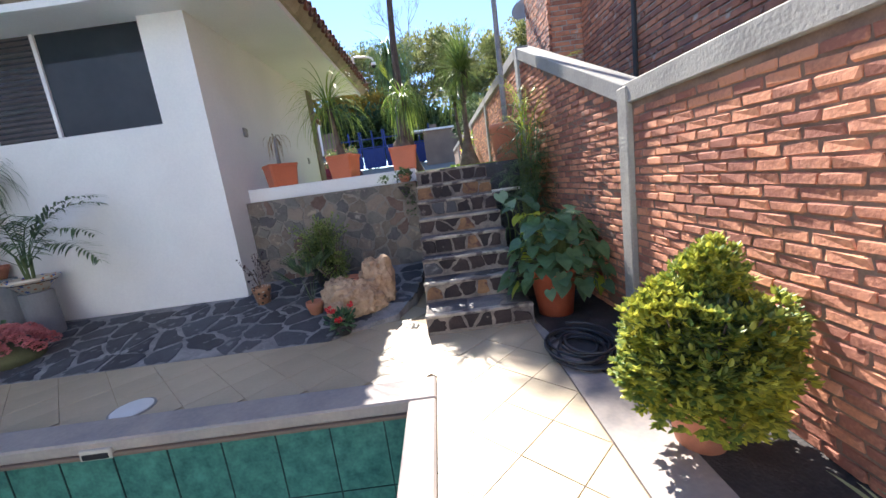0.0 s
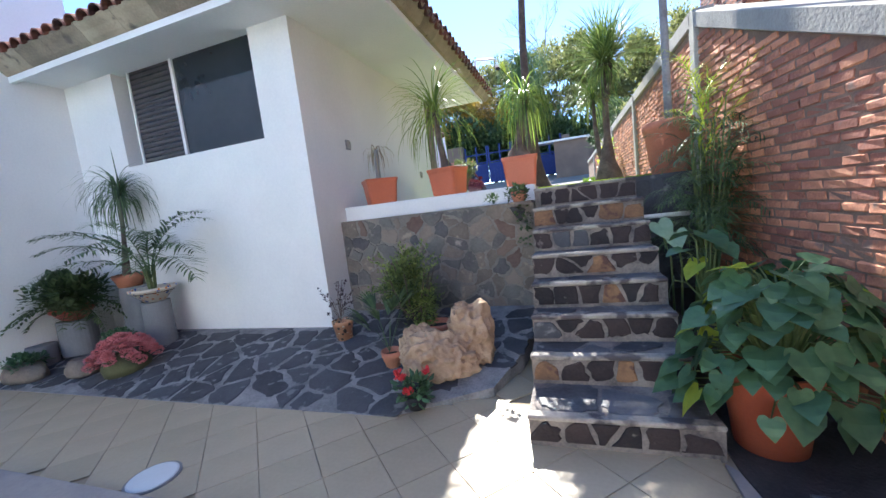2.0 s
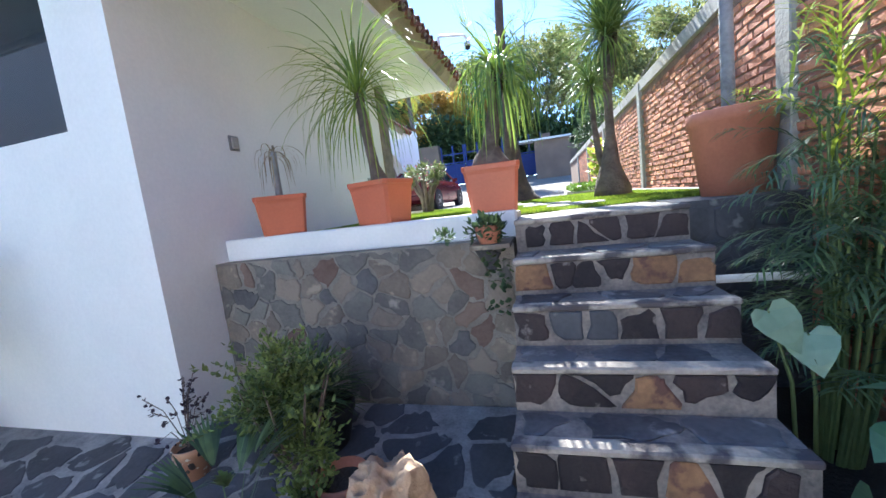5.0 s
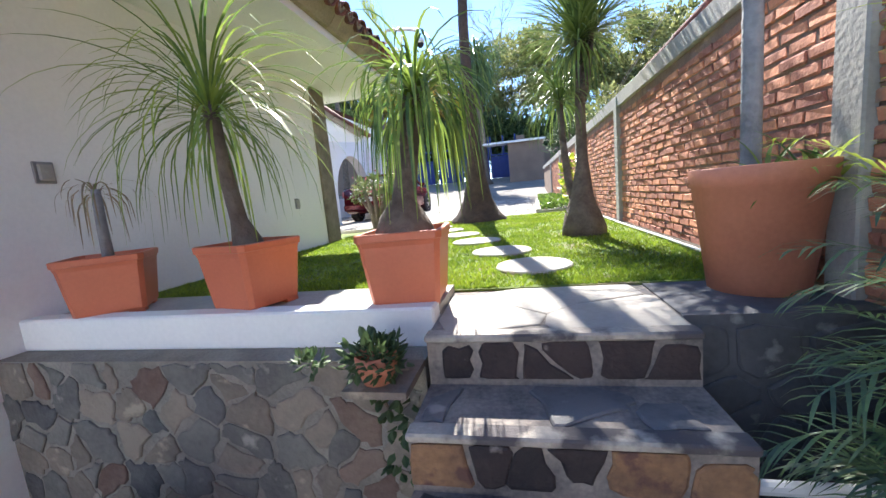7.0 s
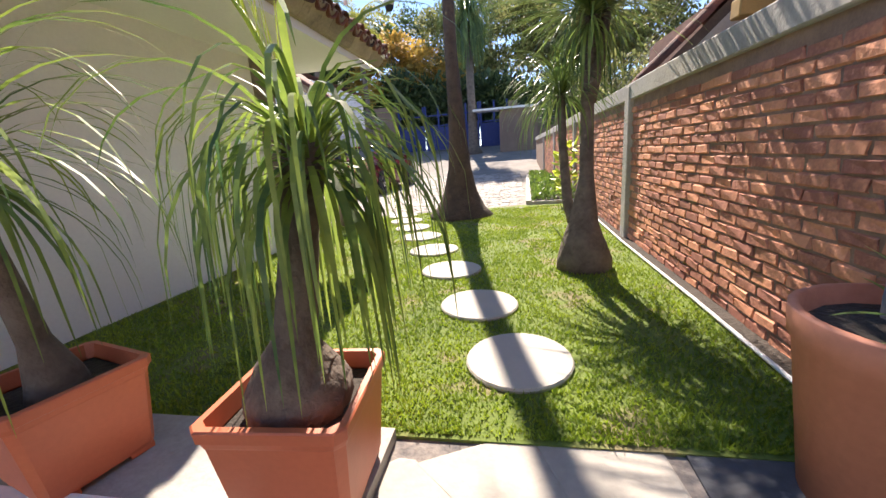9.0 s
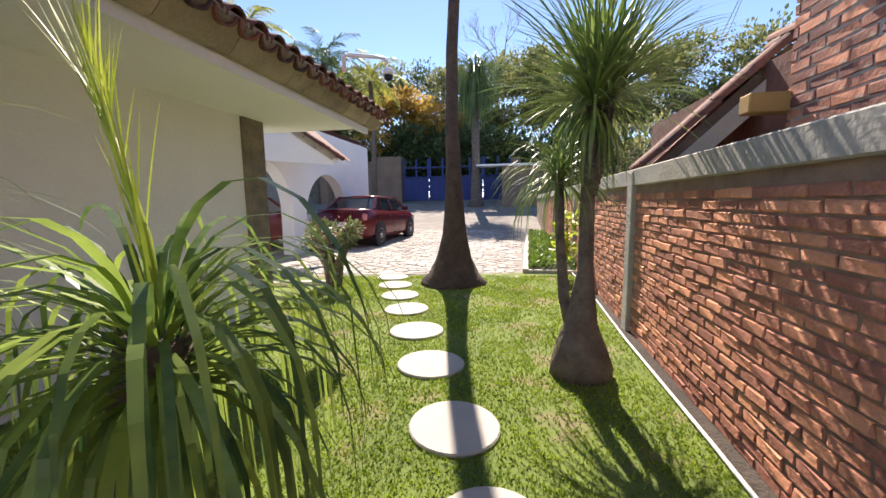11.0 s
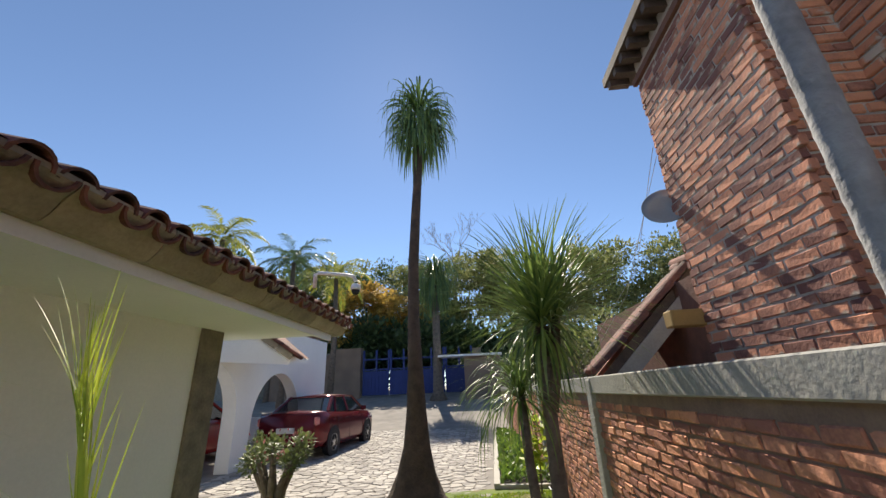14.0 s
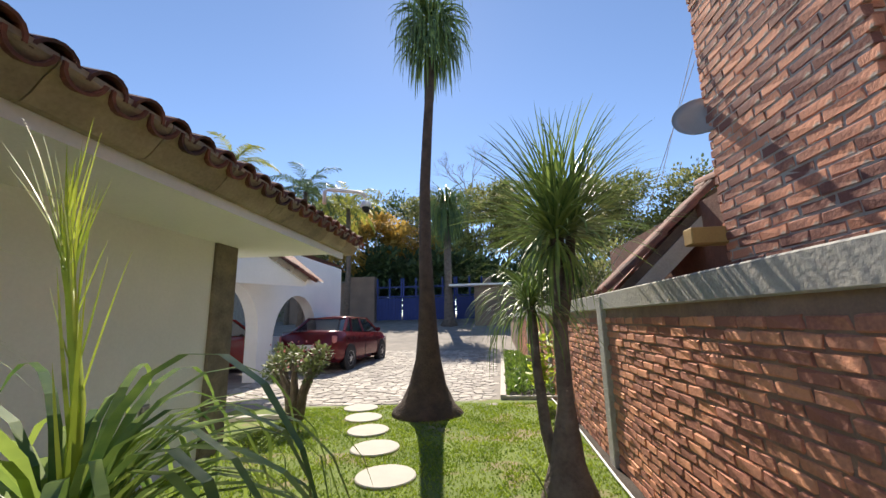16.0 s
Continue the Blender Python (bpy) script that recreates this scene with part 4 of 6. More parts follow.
        part("tail_light", box((sx * 0.5, -2.13, 0.76), (sx * 0.79, -1.9, 0.95), 0.03), M_TAIL, parent, "clear and red tail light")
        part("headlight", box((sx * 0.42, 1.93, 0.62), (sx * 0.72, 2.1, 0.78), 0.03), M_GREYP, parent)
        for y in (-1.25, 1.28):
            wh = part("wheel", lathe([(0.3, -0.1), (0.315, -0.07), (0.315, 0.07), (0.3, 0.1), (0.2, 0.1)], 24), M_RUBBER, parent, smooth=False, m=pose(sx * 0.76, y, 0.31, 0, 90, 0))
            part("rim", lathe([(0.2, -0.105), (0.2, 0.105), (0.17, 0.09), (0.05, 0.11), (0.01, 0.11)], 20), M_METAL, wh)
            for k in range(5):
                part("spoke_gap", box((0.07, -0.03, 0.095), (0.165, 0.03, 0.112)), M_DARK, wh, m=pose(0, 0, 0, 0, 0, 72 * k) @ pose(0, 0, -0.0))
        for y in (-1.25, 1.28):
            part("wheel_arch", lathe([(0.37, -0.02), (0.37, 0.02), (0.1, 0.02)], 24), M_DARK, parent, m=pose(sx * 0.835, y, 0.33, 0, 90, 0))
        for y in (-0.1, 0.55 - 1.35):
            part("door_handle", box((sx * 0.84, y - 0.55, 0.83), (sx * 0.865, y - 0.4, 0.86), 0.005), paint, parent)
        for y in (0.85, -0.18, -1.0):
            part("door_seam", box((sx * 0.838, y - 0.004, 0.3), (sx * 0.848, y + 0.004, 0.93)), M_DARK, parent)
    part("bumper", box((-0.76, -2.19, 0.34), (0.76, -2.02, 0.56), 0.05), paint, parent)
    part("plate", box((-0.22, -2.2, 0.6), (0.22, -2.13, 0.72), 0.004), M_WPAINT, parent)


car = thing("car", (-4.05, 17.9, G - 0.06), "maroon four-door saloon parked on the cobbles", "car", rz=-4)
car_body(car, M_RED, M_GLASS)
car2 = thing("car", (-7.0, 15.6, G - 0.065), "red car parked inside the carport", "car", rz=0)
car_body(car2, M_RED2, M_GLASS)

# ---- pool ----
cop = tagged(new("pool_coping"), "worn stone coping of the pool", "pool edge", kind="structure")
part("coping_far", box((-6.5, 3.32, -0.05), (0.07, 3.58, 0.035), 0.012), M_COPING, cop)
part("coping_side", box((-0.1, -6, -0.05), (0.07, 3.32, 0.035), 0.012), M_COPING, cop)
part("lip", box((-6.5, 3.305, -0.075), (-0.1, 3.345, -0.05), 0.004), M_BROWN, cop, "brown stained lip")
for k in range(19):
    part("grout_line", box((-6.4 + k * 0.34, 3.344, -1.7), (-6.394 + k * 0.34, 3.35, -0.06)), M_DARKT, cop)
for k in range(2):
    part("grout_line", box((-6.4, 3.346, -1.2 + 0.64 * k), (-0.08, 3.35, -1.194 + 0.64 * k)), M_DARKT, cop)
w = structure("pool_water", box((-6.5, -6, -0.72), (-0.06, 3.35, -0.71)), M_WATER, "clear still pool water")
w.visible_shadow = False
sk = thing("pool_skimmer", (-2.12, 3.72, 0.0), "pool skimmer with white round lid and cream mouth", "pool skimmer")
part("mouth", box((-0.01, -0.42, -0.08), (0.19, -0.38, -0.01), 0.006), M_CONCL, sk, "cream plastic mouth")
part("opening", box((0.01, -0.424, -0.07), (0.17, -0.418, -0.035)), M_DARK, sk)
part("lid", lathe([(0.13, -0.005), (0.13, 0.012), (0.12, 0.016), (0.02, 0.017)], 28), M_WPAINT, sk)
part("ring", lathe([(0.145, -0.008), (0.145, 0.008), (0.132, 0.008)], 28), M_GREYP, sk)
fl = thing("pool_float", (-2.55, 3.0, -0.02), "blue and white floating chlorine dispenser", "pool float")
part("float_ring", lathe([(0.09, -0.02), (0.1, 0.01), (0.085, 0.035), (0.05, 0.045)], 20), M_BLUEL, fl, smooth=True)
part("cap", lathe([(0.05, 0.03), (0.045, 0.06), (0.01, 0.07)], 16), M_WPAINT, fl)
# ---- potted plants on the ledge ----
random.seed(11)
p1 = pot_square("planter", (-1.84, 6.56, 1.49), 38, 0.38, 0.30, 0.30, "terracotta plastic planter holding a nearly bare withered plant", group="planters on the ledge")
pl = thing("withered_plant", (-1.84, 6.56, 1.74), "withered pale stem with a few dry hanging leaves", "plant")
part("stem", tube([(0, 0, -0.02), (0.0, 0, 0.2), (0.01, 0, 0.4)], [0.03, 0.026, 0.022], 8), M_GTRUNK, pl, smooth=True)
S = Strips()
pony_crown(S, (0, 0, 0.38), 26, 0.34, 0.012, 0.9, -0.3, 4.2, 0.02)
part("foliage", S.mesh("foliage", M_DRY), None, pl)

pot_square("planter", (-0.97, 6.57, 1.49), -14, 0.36, 0.28, 0.31, "terracotta plastic planter with a ponytail palm", group="planters on the ledge")
pl = thing("ponytail_palm", (-0.97, 6.57, 1.75), "ponytail palm with a slim leaning stem and arching leaves", "plant")
part("stem", tube([(0.0, 0, -0.02), (0, 0, 0.04), (-0.03, 0, 0.16), (-0.06, -0.01, 0.45), (-0.07, -0.02, 0.72)], [0.085, 0.07, 0.04, 0.033, 0.036], 12, lump=0.08), M_TRUNK, pl, smooth=True)
S = Strips()
pony_crown(S, (-0.07, -0.02, 0.68), 165, 0.74, 0.013, 1.45, -0.5, 2.1, 0.05)
part("crown", S.mesh("crown", M_PONY), None, pl)

pot_square("planter", (-0.15, 6.57, 1.49), 4, 0.37, 0.29, 0.31, "terracotta plastic planter with a broken corner and a thick-based ponytail palm", group="planters on the ledge")
pl = thing("ponytail_palm", (-0.15, 6.57, 1.75), "ponytail palm with swollen base, drooping leaves and pale flower spike", "plant")
part("stem", tube([(0, 0, -0.03), (0, 0, 0.05), (0, 0, 0.1), (0.01, 0, 0.18), (0.06, 0.02, 0.45), (0.1, 0.04, 0.66)], [0.135, 0.14, 0.11, 0.055, 0.045, 0.05], 14, lump=0.14), M_TRUNK, pl, smooth=True)
S = Strips()
pony_crown(S, (0.1, 0.04, 0.62), 215, 0.58, 0.014, 1.3, -0.4, 3.8, 0.05)
part("crown", S.mesh("crown", M_PONY2), None, pl)
S = Strips()
stalk = [Vector(p) for p in ((0.1, 0.05, 0.6), (0.03, 0.10, 0.80), (-0.06, 0.14, 0.96), (-0.14, 0.17, 1.07))]
for k in range(46):
    f = k / 46
    q = stalk[2].lerp(stalk[3], max(0.0, f * 1.3 - 0.3)) if f > 0.25 else stalk[1].lerp(stalk[2], f * 4)
    S.strip(q, 2.9 + rnd(-1.0, 1.0), rnd(1.05, 1.5), rnd(0.12, 0.30), 0.0035, rnd(-0.15, 0.3), 6, 0.2, 0.9)
for k in range(4):
    S.strip(stalk[0].lerp(stalk[1], 0.8 * k / 4), 2.7 + 0.5 * (k % 2), 1.3, 0.2 + 0.03 * k, 0.008, -0.05, 8, 0.3, 0.9)
part("flower_stalk", tube(stalk, [0.011, 0.009, 0.007, 0.003], 8), M_LIME, pl, smooth=True)
part("flower_spike", S.mesh("flower_spike", M_LIME), None, pl)

# big round pot with the grey palm trunk
bp = pot_round("large_pot", (1.30, 6.69, G - 0.004), 0.17, 0.235, 0.5, M_CLAY, "large round clay pot holding a grey palm trunk", 0.03)
pt = thing("palm", (1.32, 6.78, G + 0.42), "tall palm with a ringed grey trunk and few fronds", "palm")
part("trunk", tube([(0, 0, k * 0.02) for k in range(260)], [(0.037 - 0.00003 * k) + 0.0016 * (k % 4 == 0) for k in range(260)], 12, lump=0.015), M_GTRUNK, pt, smooth=True)
S = Strips()
for k in range(9):
    frond(S, (0, 0, 5.15), k * 0.7 + 0.2, rnd(0.5, 1.1), 1.3, 1.6, 0.3, 0.025, 18)
part("crown", S.mesh("crown", M_PALM), None, pt)
su = thing("succulent", (1.42, 6.6, G + 0.43), "small lime and dark green plants round the trunk", "plant")
S = Strips()
for k in range(5):
    pony_crown(S, (rnd(-0.1, 0.1), rnd(-0.07, 0.1), 0.0), 14, 0.24, 0.02, 1.3, -0.1, 1.2, 0.02)
part("foliage", S.mesh("foliage", M_PONY), None, su)

# trailing plant in a clay pot hung by the top step
hp = pot_round("small_pot", (-0.14, 6.06, 1.335), 0.05, 0.07, 0.1, M_CLAY, "small clay pot of trailing green leaves beside the top step")
tp = thing("trailing_plant", (-0.14, 6.06, 1.42), "dark trailing plant spilling down the stone wall", "plant")
S = Strips()
leaf_cloud(S, (0, 0, 0), (0.14, 0.12, 0.09), 260, 0.042, 0.3)
part("top_foliage", S.mesh("top_foliage", M_TREED), None, tp)
S = Strips()
for k in range(60):
    S.leaf((0.05 + rnd(-0.1, 0.05), 0.06 + rnd(0, 0.05), -0.05 - rnd(0, 0.45)), (rnd(-1, 1), -1, rnd(-1, 0)), 0.05, 0.03)
part("hanging_foliage", S.mesh("hanging_foliage", M_TREED), None, tp)
S = Strips()
leaf_cloud(S, (-0.26, 0.02, -0.03), (0.08, 0.06, 0.04), 60, 0.035, 0.3)
part("foliage", S.mesh("foliage", M_TREED), None, tp)
structure("pot_shelf", box((-0.24, 5.98, 1.31), (-0.02, 6.22, 1.335)), M_STONE, "small stone bracket on the wall")

# ---- big palms of the lawn ----
pB = thing("tall_ponytail_palm", (-0.37, 11.5, G), "very tall ponytail palm with a flared base and a shaggy head", "palm")
prof = [(0.50, -0.05), (0.47, 0.04), (0.36, 0.14), (0.25, 0.38), (0.175, 0.7), (0.135, 1.1), (0.108, 1.6), (0.09, 2.3), (0.08, 3.2), (0.075, 4.0), (0.07, 4.6), (0.068, 5.3)]
part("trunk", tube([(0.02 * math.sin(z * 1.5) + 0.035 * max(0, z - 2.5) * (1 if z < 9 else 1), 0, z) for r, z in prof], [r for r, z in prof], 18, lump=0.06), M_TRUNKD, pB, smooth=True)
S = Strips()
pony_crown(S, (0.13, 0, 5.92), 330, 1.05, 0.028, 1.45, -0.6, 4.6, 0.18)
pony_crown(S, (0.12, 0, 5.5), 130, 0.75, 0.03, 0.6, -0.9, 3.0, 0.16)
part("crown", S.mesh("crown", M_PONYD), None, pB)

pA = thing("ponytail_palm", (0.93, 8.72, G), "ponytail palm with a swollen base and forked stems", "palm")
part("trunk", tube([(0, 0, -0.04), (0, 0, 0.08), (0.0, 0, 0.2), (0.0, 0.02, 0.36), (0.02, 0.02, 0.7), (0.02, 0.03, 1.2), (0.04, 0.03, 1.75)], [0.2, 0.2, 0.165, 0.1, 0.052, 0.042, 0.045], 14, lump=0.16), M_TRUNK, pA, smooth=True)
part("side_stem", tube([(-0.02, 0.05, 0.25), (-0.1, 0.12, 0.5), (-0.13, 0.17, 0.9), (-0.14, 0.2, 1.3)], [0.07, 0.04, 0.032, 0.03], 10), M_TRUNK, pA, smooth=True)
part("side_stem", tube([(0.03, 0, 1.2), (0.1, 0.0, 1.5), (0.13, 0, 1.8)], [0.04, 0.033, 0.03], 10), M_TRUNK, pA, smooth=True)
S = Strips()
pony_crown(S, (0.03, 0.02, 1.8), 330, 0.78, 0.016, 1.5, 0.1, 0.9, 0.06)
pony_crown(S, (0.03, 0.02, 1.72), 120, 0.5, 0.018, 0.3, -0.9, 1.6, 0.05)
pony_crown(S, (0.14, 0, 1.83), 160, 0.72, 0.016, 1.5, 0.15, 1.0, 0.05)
pony_crown(S, (-0.14, 0.2, 1.3), 210, 0.62, 0.013, 1.35, -0.2, 2.0, 0.04)
S.strip((-0.15, -0.1, 0.2), 2.6, 1.2, 0.3, 0.02, 1)
part("crown", S.mesh("crown", M_PONYA), None, pA)

pC = thing("tall_ponytail_palm", (-1.7, 28.2, G + 0.8), "distant ponytail palm with a drooping skirt of leaves", "palm")
part("trunk", tube([(0, 0, 0), (0, 0, 0.5), (0, 0, 2.5), (0, 0, 6.6)], [0.6, 0.3, 0.22, 0.2], 12), M_TRUNK, pC, smooth=True)
S = Strips()
pony_crown(S, (0, 0, 7.2), 460, 2.5, 0.05, 1.45, -0.6, 3.4, 0.3)
pony_crown(S, (0, 0, 6.4), 200, 2.0, 0.05, 0.6, -0.9, 3.0, 0.25)
part("crown", S.mesh("crown", M_PONYD), None, pC)

# flowering shrub by the drive
sh = thing("shrub", (-2.03, 11.1, G), "thick-stemmed shrub with small leaves and pinkish buds", "shrub")
bm = bmesh.new()
S = Strips()
for k in range(9):
    a = k * 0.7
    tip = (math.cos(a) * 0.3, math.sin(a) * 0.25, 0.72 + 0.12 * math.sin(k * 2.1))
    tube([(0.05 * math.cos(a), 0.05 * math.sin(a), -0.03), (0.1 * math.cos(a), 0.1 * math.sin(a), 0.3), tip], [0.06, 0.045, 0.015], 7, bm)
    leaf_cloud(S, tip, (0.17, 0.17, 0.14), 130, 0.06, 0.3)
part("stem", bm, M_TRUNK, sh, smooth=True)
part("foliage", S.mesh("foliage", M_SHRUB), None, sh)
S = Strips()
for k in range(60):
    a = rnd(0, 6.28)
    S.leaf((math.cos(a) * rnd(0.1, 0.4), math.sin(a) * rnd(0.1, 0.36), rnd(0.65, 0.98)), (rnd(-1, 1), rnd(-1, 1), 1), 0.035, 0.03)
tagged(part("buds", S.mesh("buds", M_PINK), None, sh), kind="stuff")

# stepping stones
SLABS = [(0.42, 7.32), (0.19, 7.96), (-0.094, 8.69), (-0.374, 9.37), (-0.66, 10.04), (-0.914, 10.63), (-1.155, 11.2), (-1.37, 11.74)]
for k, (x, y) in enumerate(SLABS):
    s = tagged(part("stepping_stone", lathe([(0.225, -0.03), (0.235, 0.012), (0.228, 0.02), (0.02, 0.022)], 26, 1.04), M_CONCL, None, m=pose(x, y, G, 0, 0, 37 * k)), "round pale concrete stepping stone set in the lawn", "stepping stone", "stepping stones")

# white edging cord along the wall and kerbs
structure("edging_pipe", tube([(1.40, 6.95, G + 0.02), (1.41, 8.0, G + 0.02), (1.40, 9.4, G + 0.02), (1.43, 11.0, G + 0.02), (1.40, 12.4, G + 0.02)], 0.01, 8), M_WPAINT, "thin white pipe along the foot of the wall")
structure("soil_strip", box((1.42, 6.9, G - 0.1), (WX, 12.4, G + 0.006)), M_SOIL, "narrow strip of bare soil at the wall")
structure("kerb", prism([(0.63, 12.38), (0.72, 12.38), (0.98, 19.5), (0.89, 19.5)], G - 0.2, G + 0.07), M_CONCL, "low pale kerb of the planting bed")
structure("kerb", box((0.72, 12.38, G - 0.2), (WX, 12.46, G + 0.05)), M_CONCL, "low pale kerb of the planting bed")
structure("kerb", prism([(-3.6, 10.75), (-2.1, 11.15), (-2.1, 11.25), (-3.6, 10.9)], G - 0.2, G + 0.05), M_CONCL, "low pale kerb beside the shrub")
structure("bed_soil", prism([(0.72, 12.46), (WX, 12.46), (WX, 19.5), (0.98, 19.5)], G - 0.2, G + 0.02), M_SOIL, "soil of the planting bed")
S = Strips()
for k in range(2600):
    y = rnd(12.5, 19.4)
    x = rnd(0.74 + (y - 12.4) * 0.036, WX - 0.02)
    S.leaf((x, y, G + 0.02 + rnd(0, 0.16)), (rnd(-1, 1), rnd(-1, 1), rnd(0.2, 1.2)), rnd(0.06, 0.11), rnd(0.04, 0.06))
tagged(part("ground_cover", S.mesh("ground_cover", M_COVER), None, None, "low bright green ground cover in the bed"), kind="stuff")
t = thing("yellow_bush", (1.25, 12.0, G), "small bush with large lime yellow leaves", "shrub")
S = Strips()
for k in range(90):
    S.leaf((rnd(-0.12, 0.12), rnd(-0.12, 0.12), rnd(0.2, 0.95)), (rnd(-1, 1), rnd(-1, 1), rnd(-0.2, 0.8)), 0.16, 0.09)
part("foliage", S.mesh("foliage", M_LIME), None, t)
part("stem", tube([(0, 0, 0), (0.02, 0, 0.5), (0, 0.03, 0.9)], 0.012, 6), M_TRUNK, t)

# ---- patio things ----
def patio_bush():
    pot_round("round_pot", (1.28, 2.74, 0.0), 0.10, 0.14, 0.22, M_CLAY, "small round clay pot under a bright leafy bush")
    b = thing("bush", (1.28, 2.74, 0.2), "dense bright yellow-green bush with small lobed leaves", "bush")
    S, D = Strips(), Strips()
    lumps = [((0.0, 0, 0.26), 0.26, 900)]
    for k in range(34):
        a, h = k * 2.39996, ((k * 7) % 34) / 34
        r = 0.27 * math.sin(math.pi * min(0.95, 0.2 + 0.75 * h)) ** 0.6
        lumps.append(((math.cos(a) * r + 0.05 * h, math.sin(a) * r * 0.9, 0.02 + 0.5 * h), rnd(0.075, 0.12), 62))
    for c, r in (((0.07, 0.0, 0.62), 0.10), ((0.03, 0.03, 0.55), 0.12), ((-0.22, 0.0, 0.40), 0.11), ((-0.12, 0.02, 0.48), 0.1), ((-0.28, -0.02, 0.18), 0.1)):
        lumps.append((c, r, 100))
    for i, (c, r, n) in enumerate(lumps):
        for _ in range(n):
            d = Vector((random.gauss(0, 1), random.gauss(0, 1), random.gauss(0.25, 1))).normalized()
            p = Vector(c) + d * r * (rnd(0.55, 0.95) if i == 0 else rnd(0.6, 1.1))
            out = (p - Vector((0, 0, 0.25))).normalized()
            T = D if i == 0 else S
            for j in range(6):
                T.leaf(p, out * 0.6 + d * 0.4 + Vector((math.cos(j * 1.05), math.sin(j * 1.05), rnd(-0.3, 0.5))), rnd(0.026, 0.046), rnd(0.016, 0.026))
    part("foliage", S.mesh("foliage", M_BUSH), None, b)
    part("inner_foliage", D.mesh("inner_foliage", M_BUSHD), None, b, "inner leaves coloured dark for the shade inside the bush")
    bm = bmesh.new()
    for k in range(7):
        a = k * 0.9
        tube([(0, 0, -0.02), (math.cos(a) * 0.1, math.sin(a) * 0.1, 0.2), (math.cos(a) * 0.22, math.sin(a) * 0.22, 0.45)], [0.014, 0.009, 0.004], 5, bm)
    part("stem", bm, M_TRUNK, b)


patio_bush()


def heart(at, yaw, pitch, size, roll=0.0):
    """One heart-shaped leaf as vertices and faces, folded along its rib."""
    o = [(0, 0), (0.28, 0.34), (0.02, 0.5), (-0.18, 0.3), (-0.05, 0.0)]
    rim = [(-0.16, 0.22), (-0.1, 0.42), (0.12, 0.52), (0.38, 0.46), (0.66, 0.28), (1.0, 0.0)]
    m = Matrix.Translation(at) @ Euler((roll, -pitch, yaw)).to_matrix().to_4x4() @ Matrix.Scale(size, 4)
    v = [Vector((0, 0, 0)), Vector((0.4, 0, 0.03)), Vector((0.75, 0, -0.02))]
    for s in (1, -1):
        v += [Vector((x, s * y, 0.16 * y - 0.10 * x * x - 0.03 * math.sin(9 * x))) for x, y in rim[:-1]]
    v.append(Vector((1.0, 0, -0.12)))
    f = []
    for b in (3, 8):
        f += [(0, b, b + 1), (0, b + 1, b + 2), (0, b + 2, b + 3, 1), (1, b + 3, b + 4, 2), (2, b + 4, 13)]
    return [m @ p for p in v], f


def broad_plant(at, n, r, zlo, zhi, size, label, potlabel=None, seed=2, keep=60):
    rg = random.Random(seed)
    t = thing("broad_leaf_plant", at, label, "plant")
    bm = bmesh.new()
    for k in range(n):
        a = k * 2.39996 + rg.uniform(-0.3, 0.3)
        s = (k + 0.5) / n
        rad = r * (0.25 + 0.75 * s ** 0.6) * rg.uniform(0.85, 1.1)
        z = zhi - (zhi - zlo) * s ** 1.2 + rg.uniform(-0.04, 0.04)
        p = Vector((math.cos(a) * rad, math.sin(a) * rad * 0.8, z))
        v, f = heart(p, a + rg.uniform(-0.5, 0.5), rg.uniform(-0.9, 0.15) - 0.5 * s, size * rg.uniform(0.65, 1.15), rg.uniform(-0.35, 0.35))
        part("leaf", pymesh("leaf", v, f, M_BROAD if rg.random() < 0.9 else M_LIME, False), None, t)
        tube([(0.02 * math.cos(a), 0.02 * math.sin(a), zlo * 0.3), p * 0.6 + Vector((0, 0, z * 0.3)), p], [0.006, 0.005, 0.003], 5, bm)
    part("stalk", bm, M_STALK, t)
    return t


pot_round("round_pot", (1.17, 4.5, 0.0), 0.15, 0.205, 0.42, M_TERRAR, "orange-red plastic pot of a large-leaved plant", 0.02)
broad_plant((1.22, 4.5, 0.38), 190, 0.44, -0.08, 0.52, 0.145, "lush plant with big heart-shaped dark green leaves")
broad_plant((1.06, 4.98, 0.6), 12, 0.17, 0.05, 0.5, 0.17, "few large arrow-shaped leaves beside the steps", seed=9)

# tall reed palm beside the stairs
ear = thing("elephant_ear", (1.0, 5.5, 0.36), "two large grey-green heart-shaped leaves on long stalks beside the steps", "plant")
for k, (tip, yaw, pitch, size) in enumerate((((-0.07, 0.04, 0.70), 0.5, -0.9, 0.165), ((0.04, 0.02, 0.62), -0.3, -1.0, 0.15))):
    v, f = heart(Vector(tip), yaw - 1.3, pitch, size, 0.5)
    part("leaf", pymesh("leaf", v, f, M_EAR, False), None, ear)
    part("stalk", tube([(0.05 * k, 0, -0.02), Vector(tip) * 0.6 + Vector((0.05, 0.03, 0)), tip], [0.009, 0.007, 0.005], 6), M_STALK, ear, smooth=True)

rp = thing("reed_palm", (1.27, 5.75, 0.3), "dense reed palm with thin stems and narrow drooping leaflets", "palm")
bm = bmesh.new()
S = Strips()
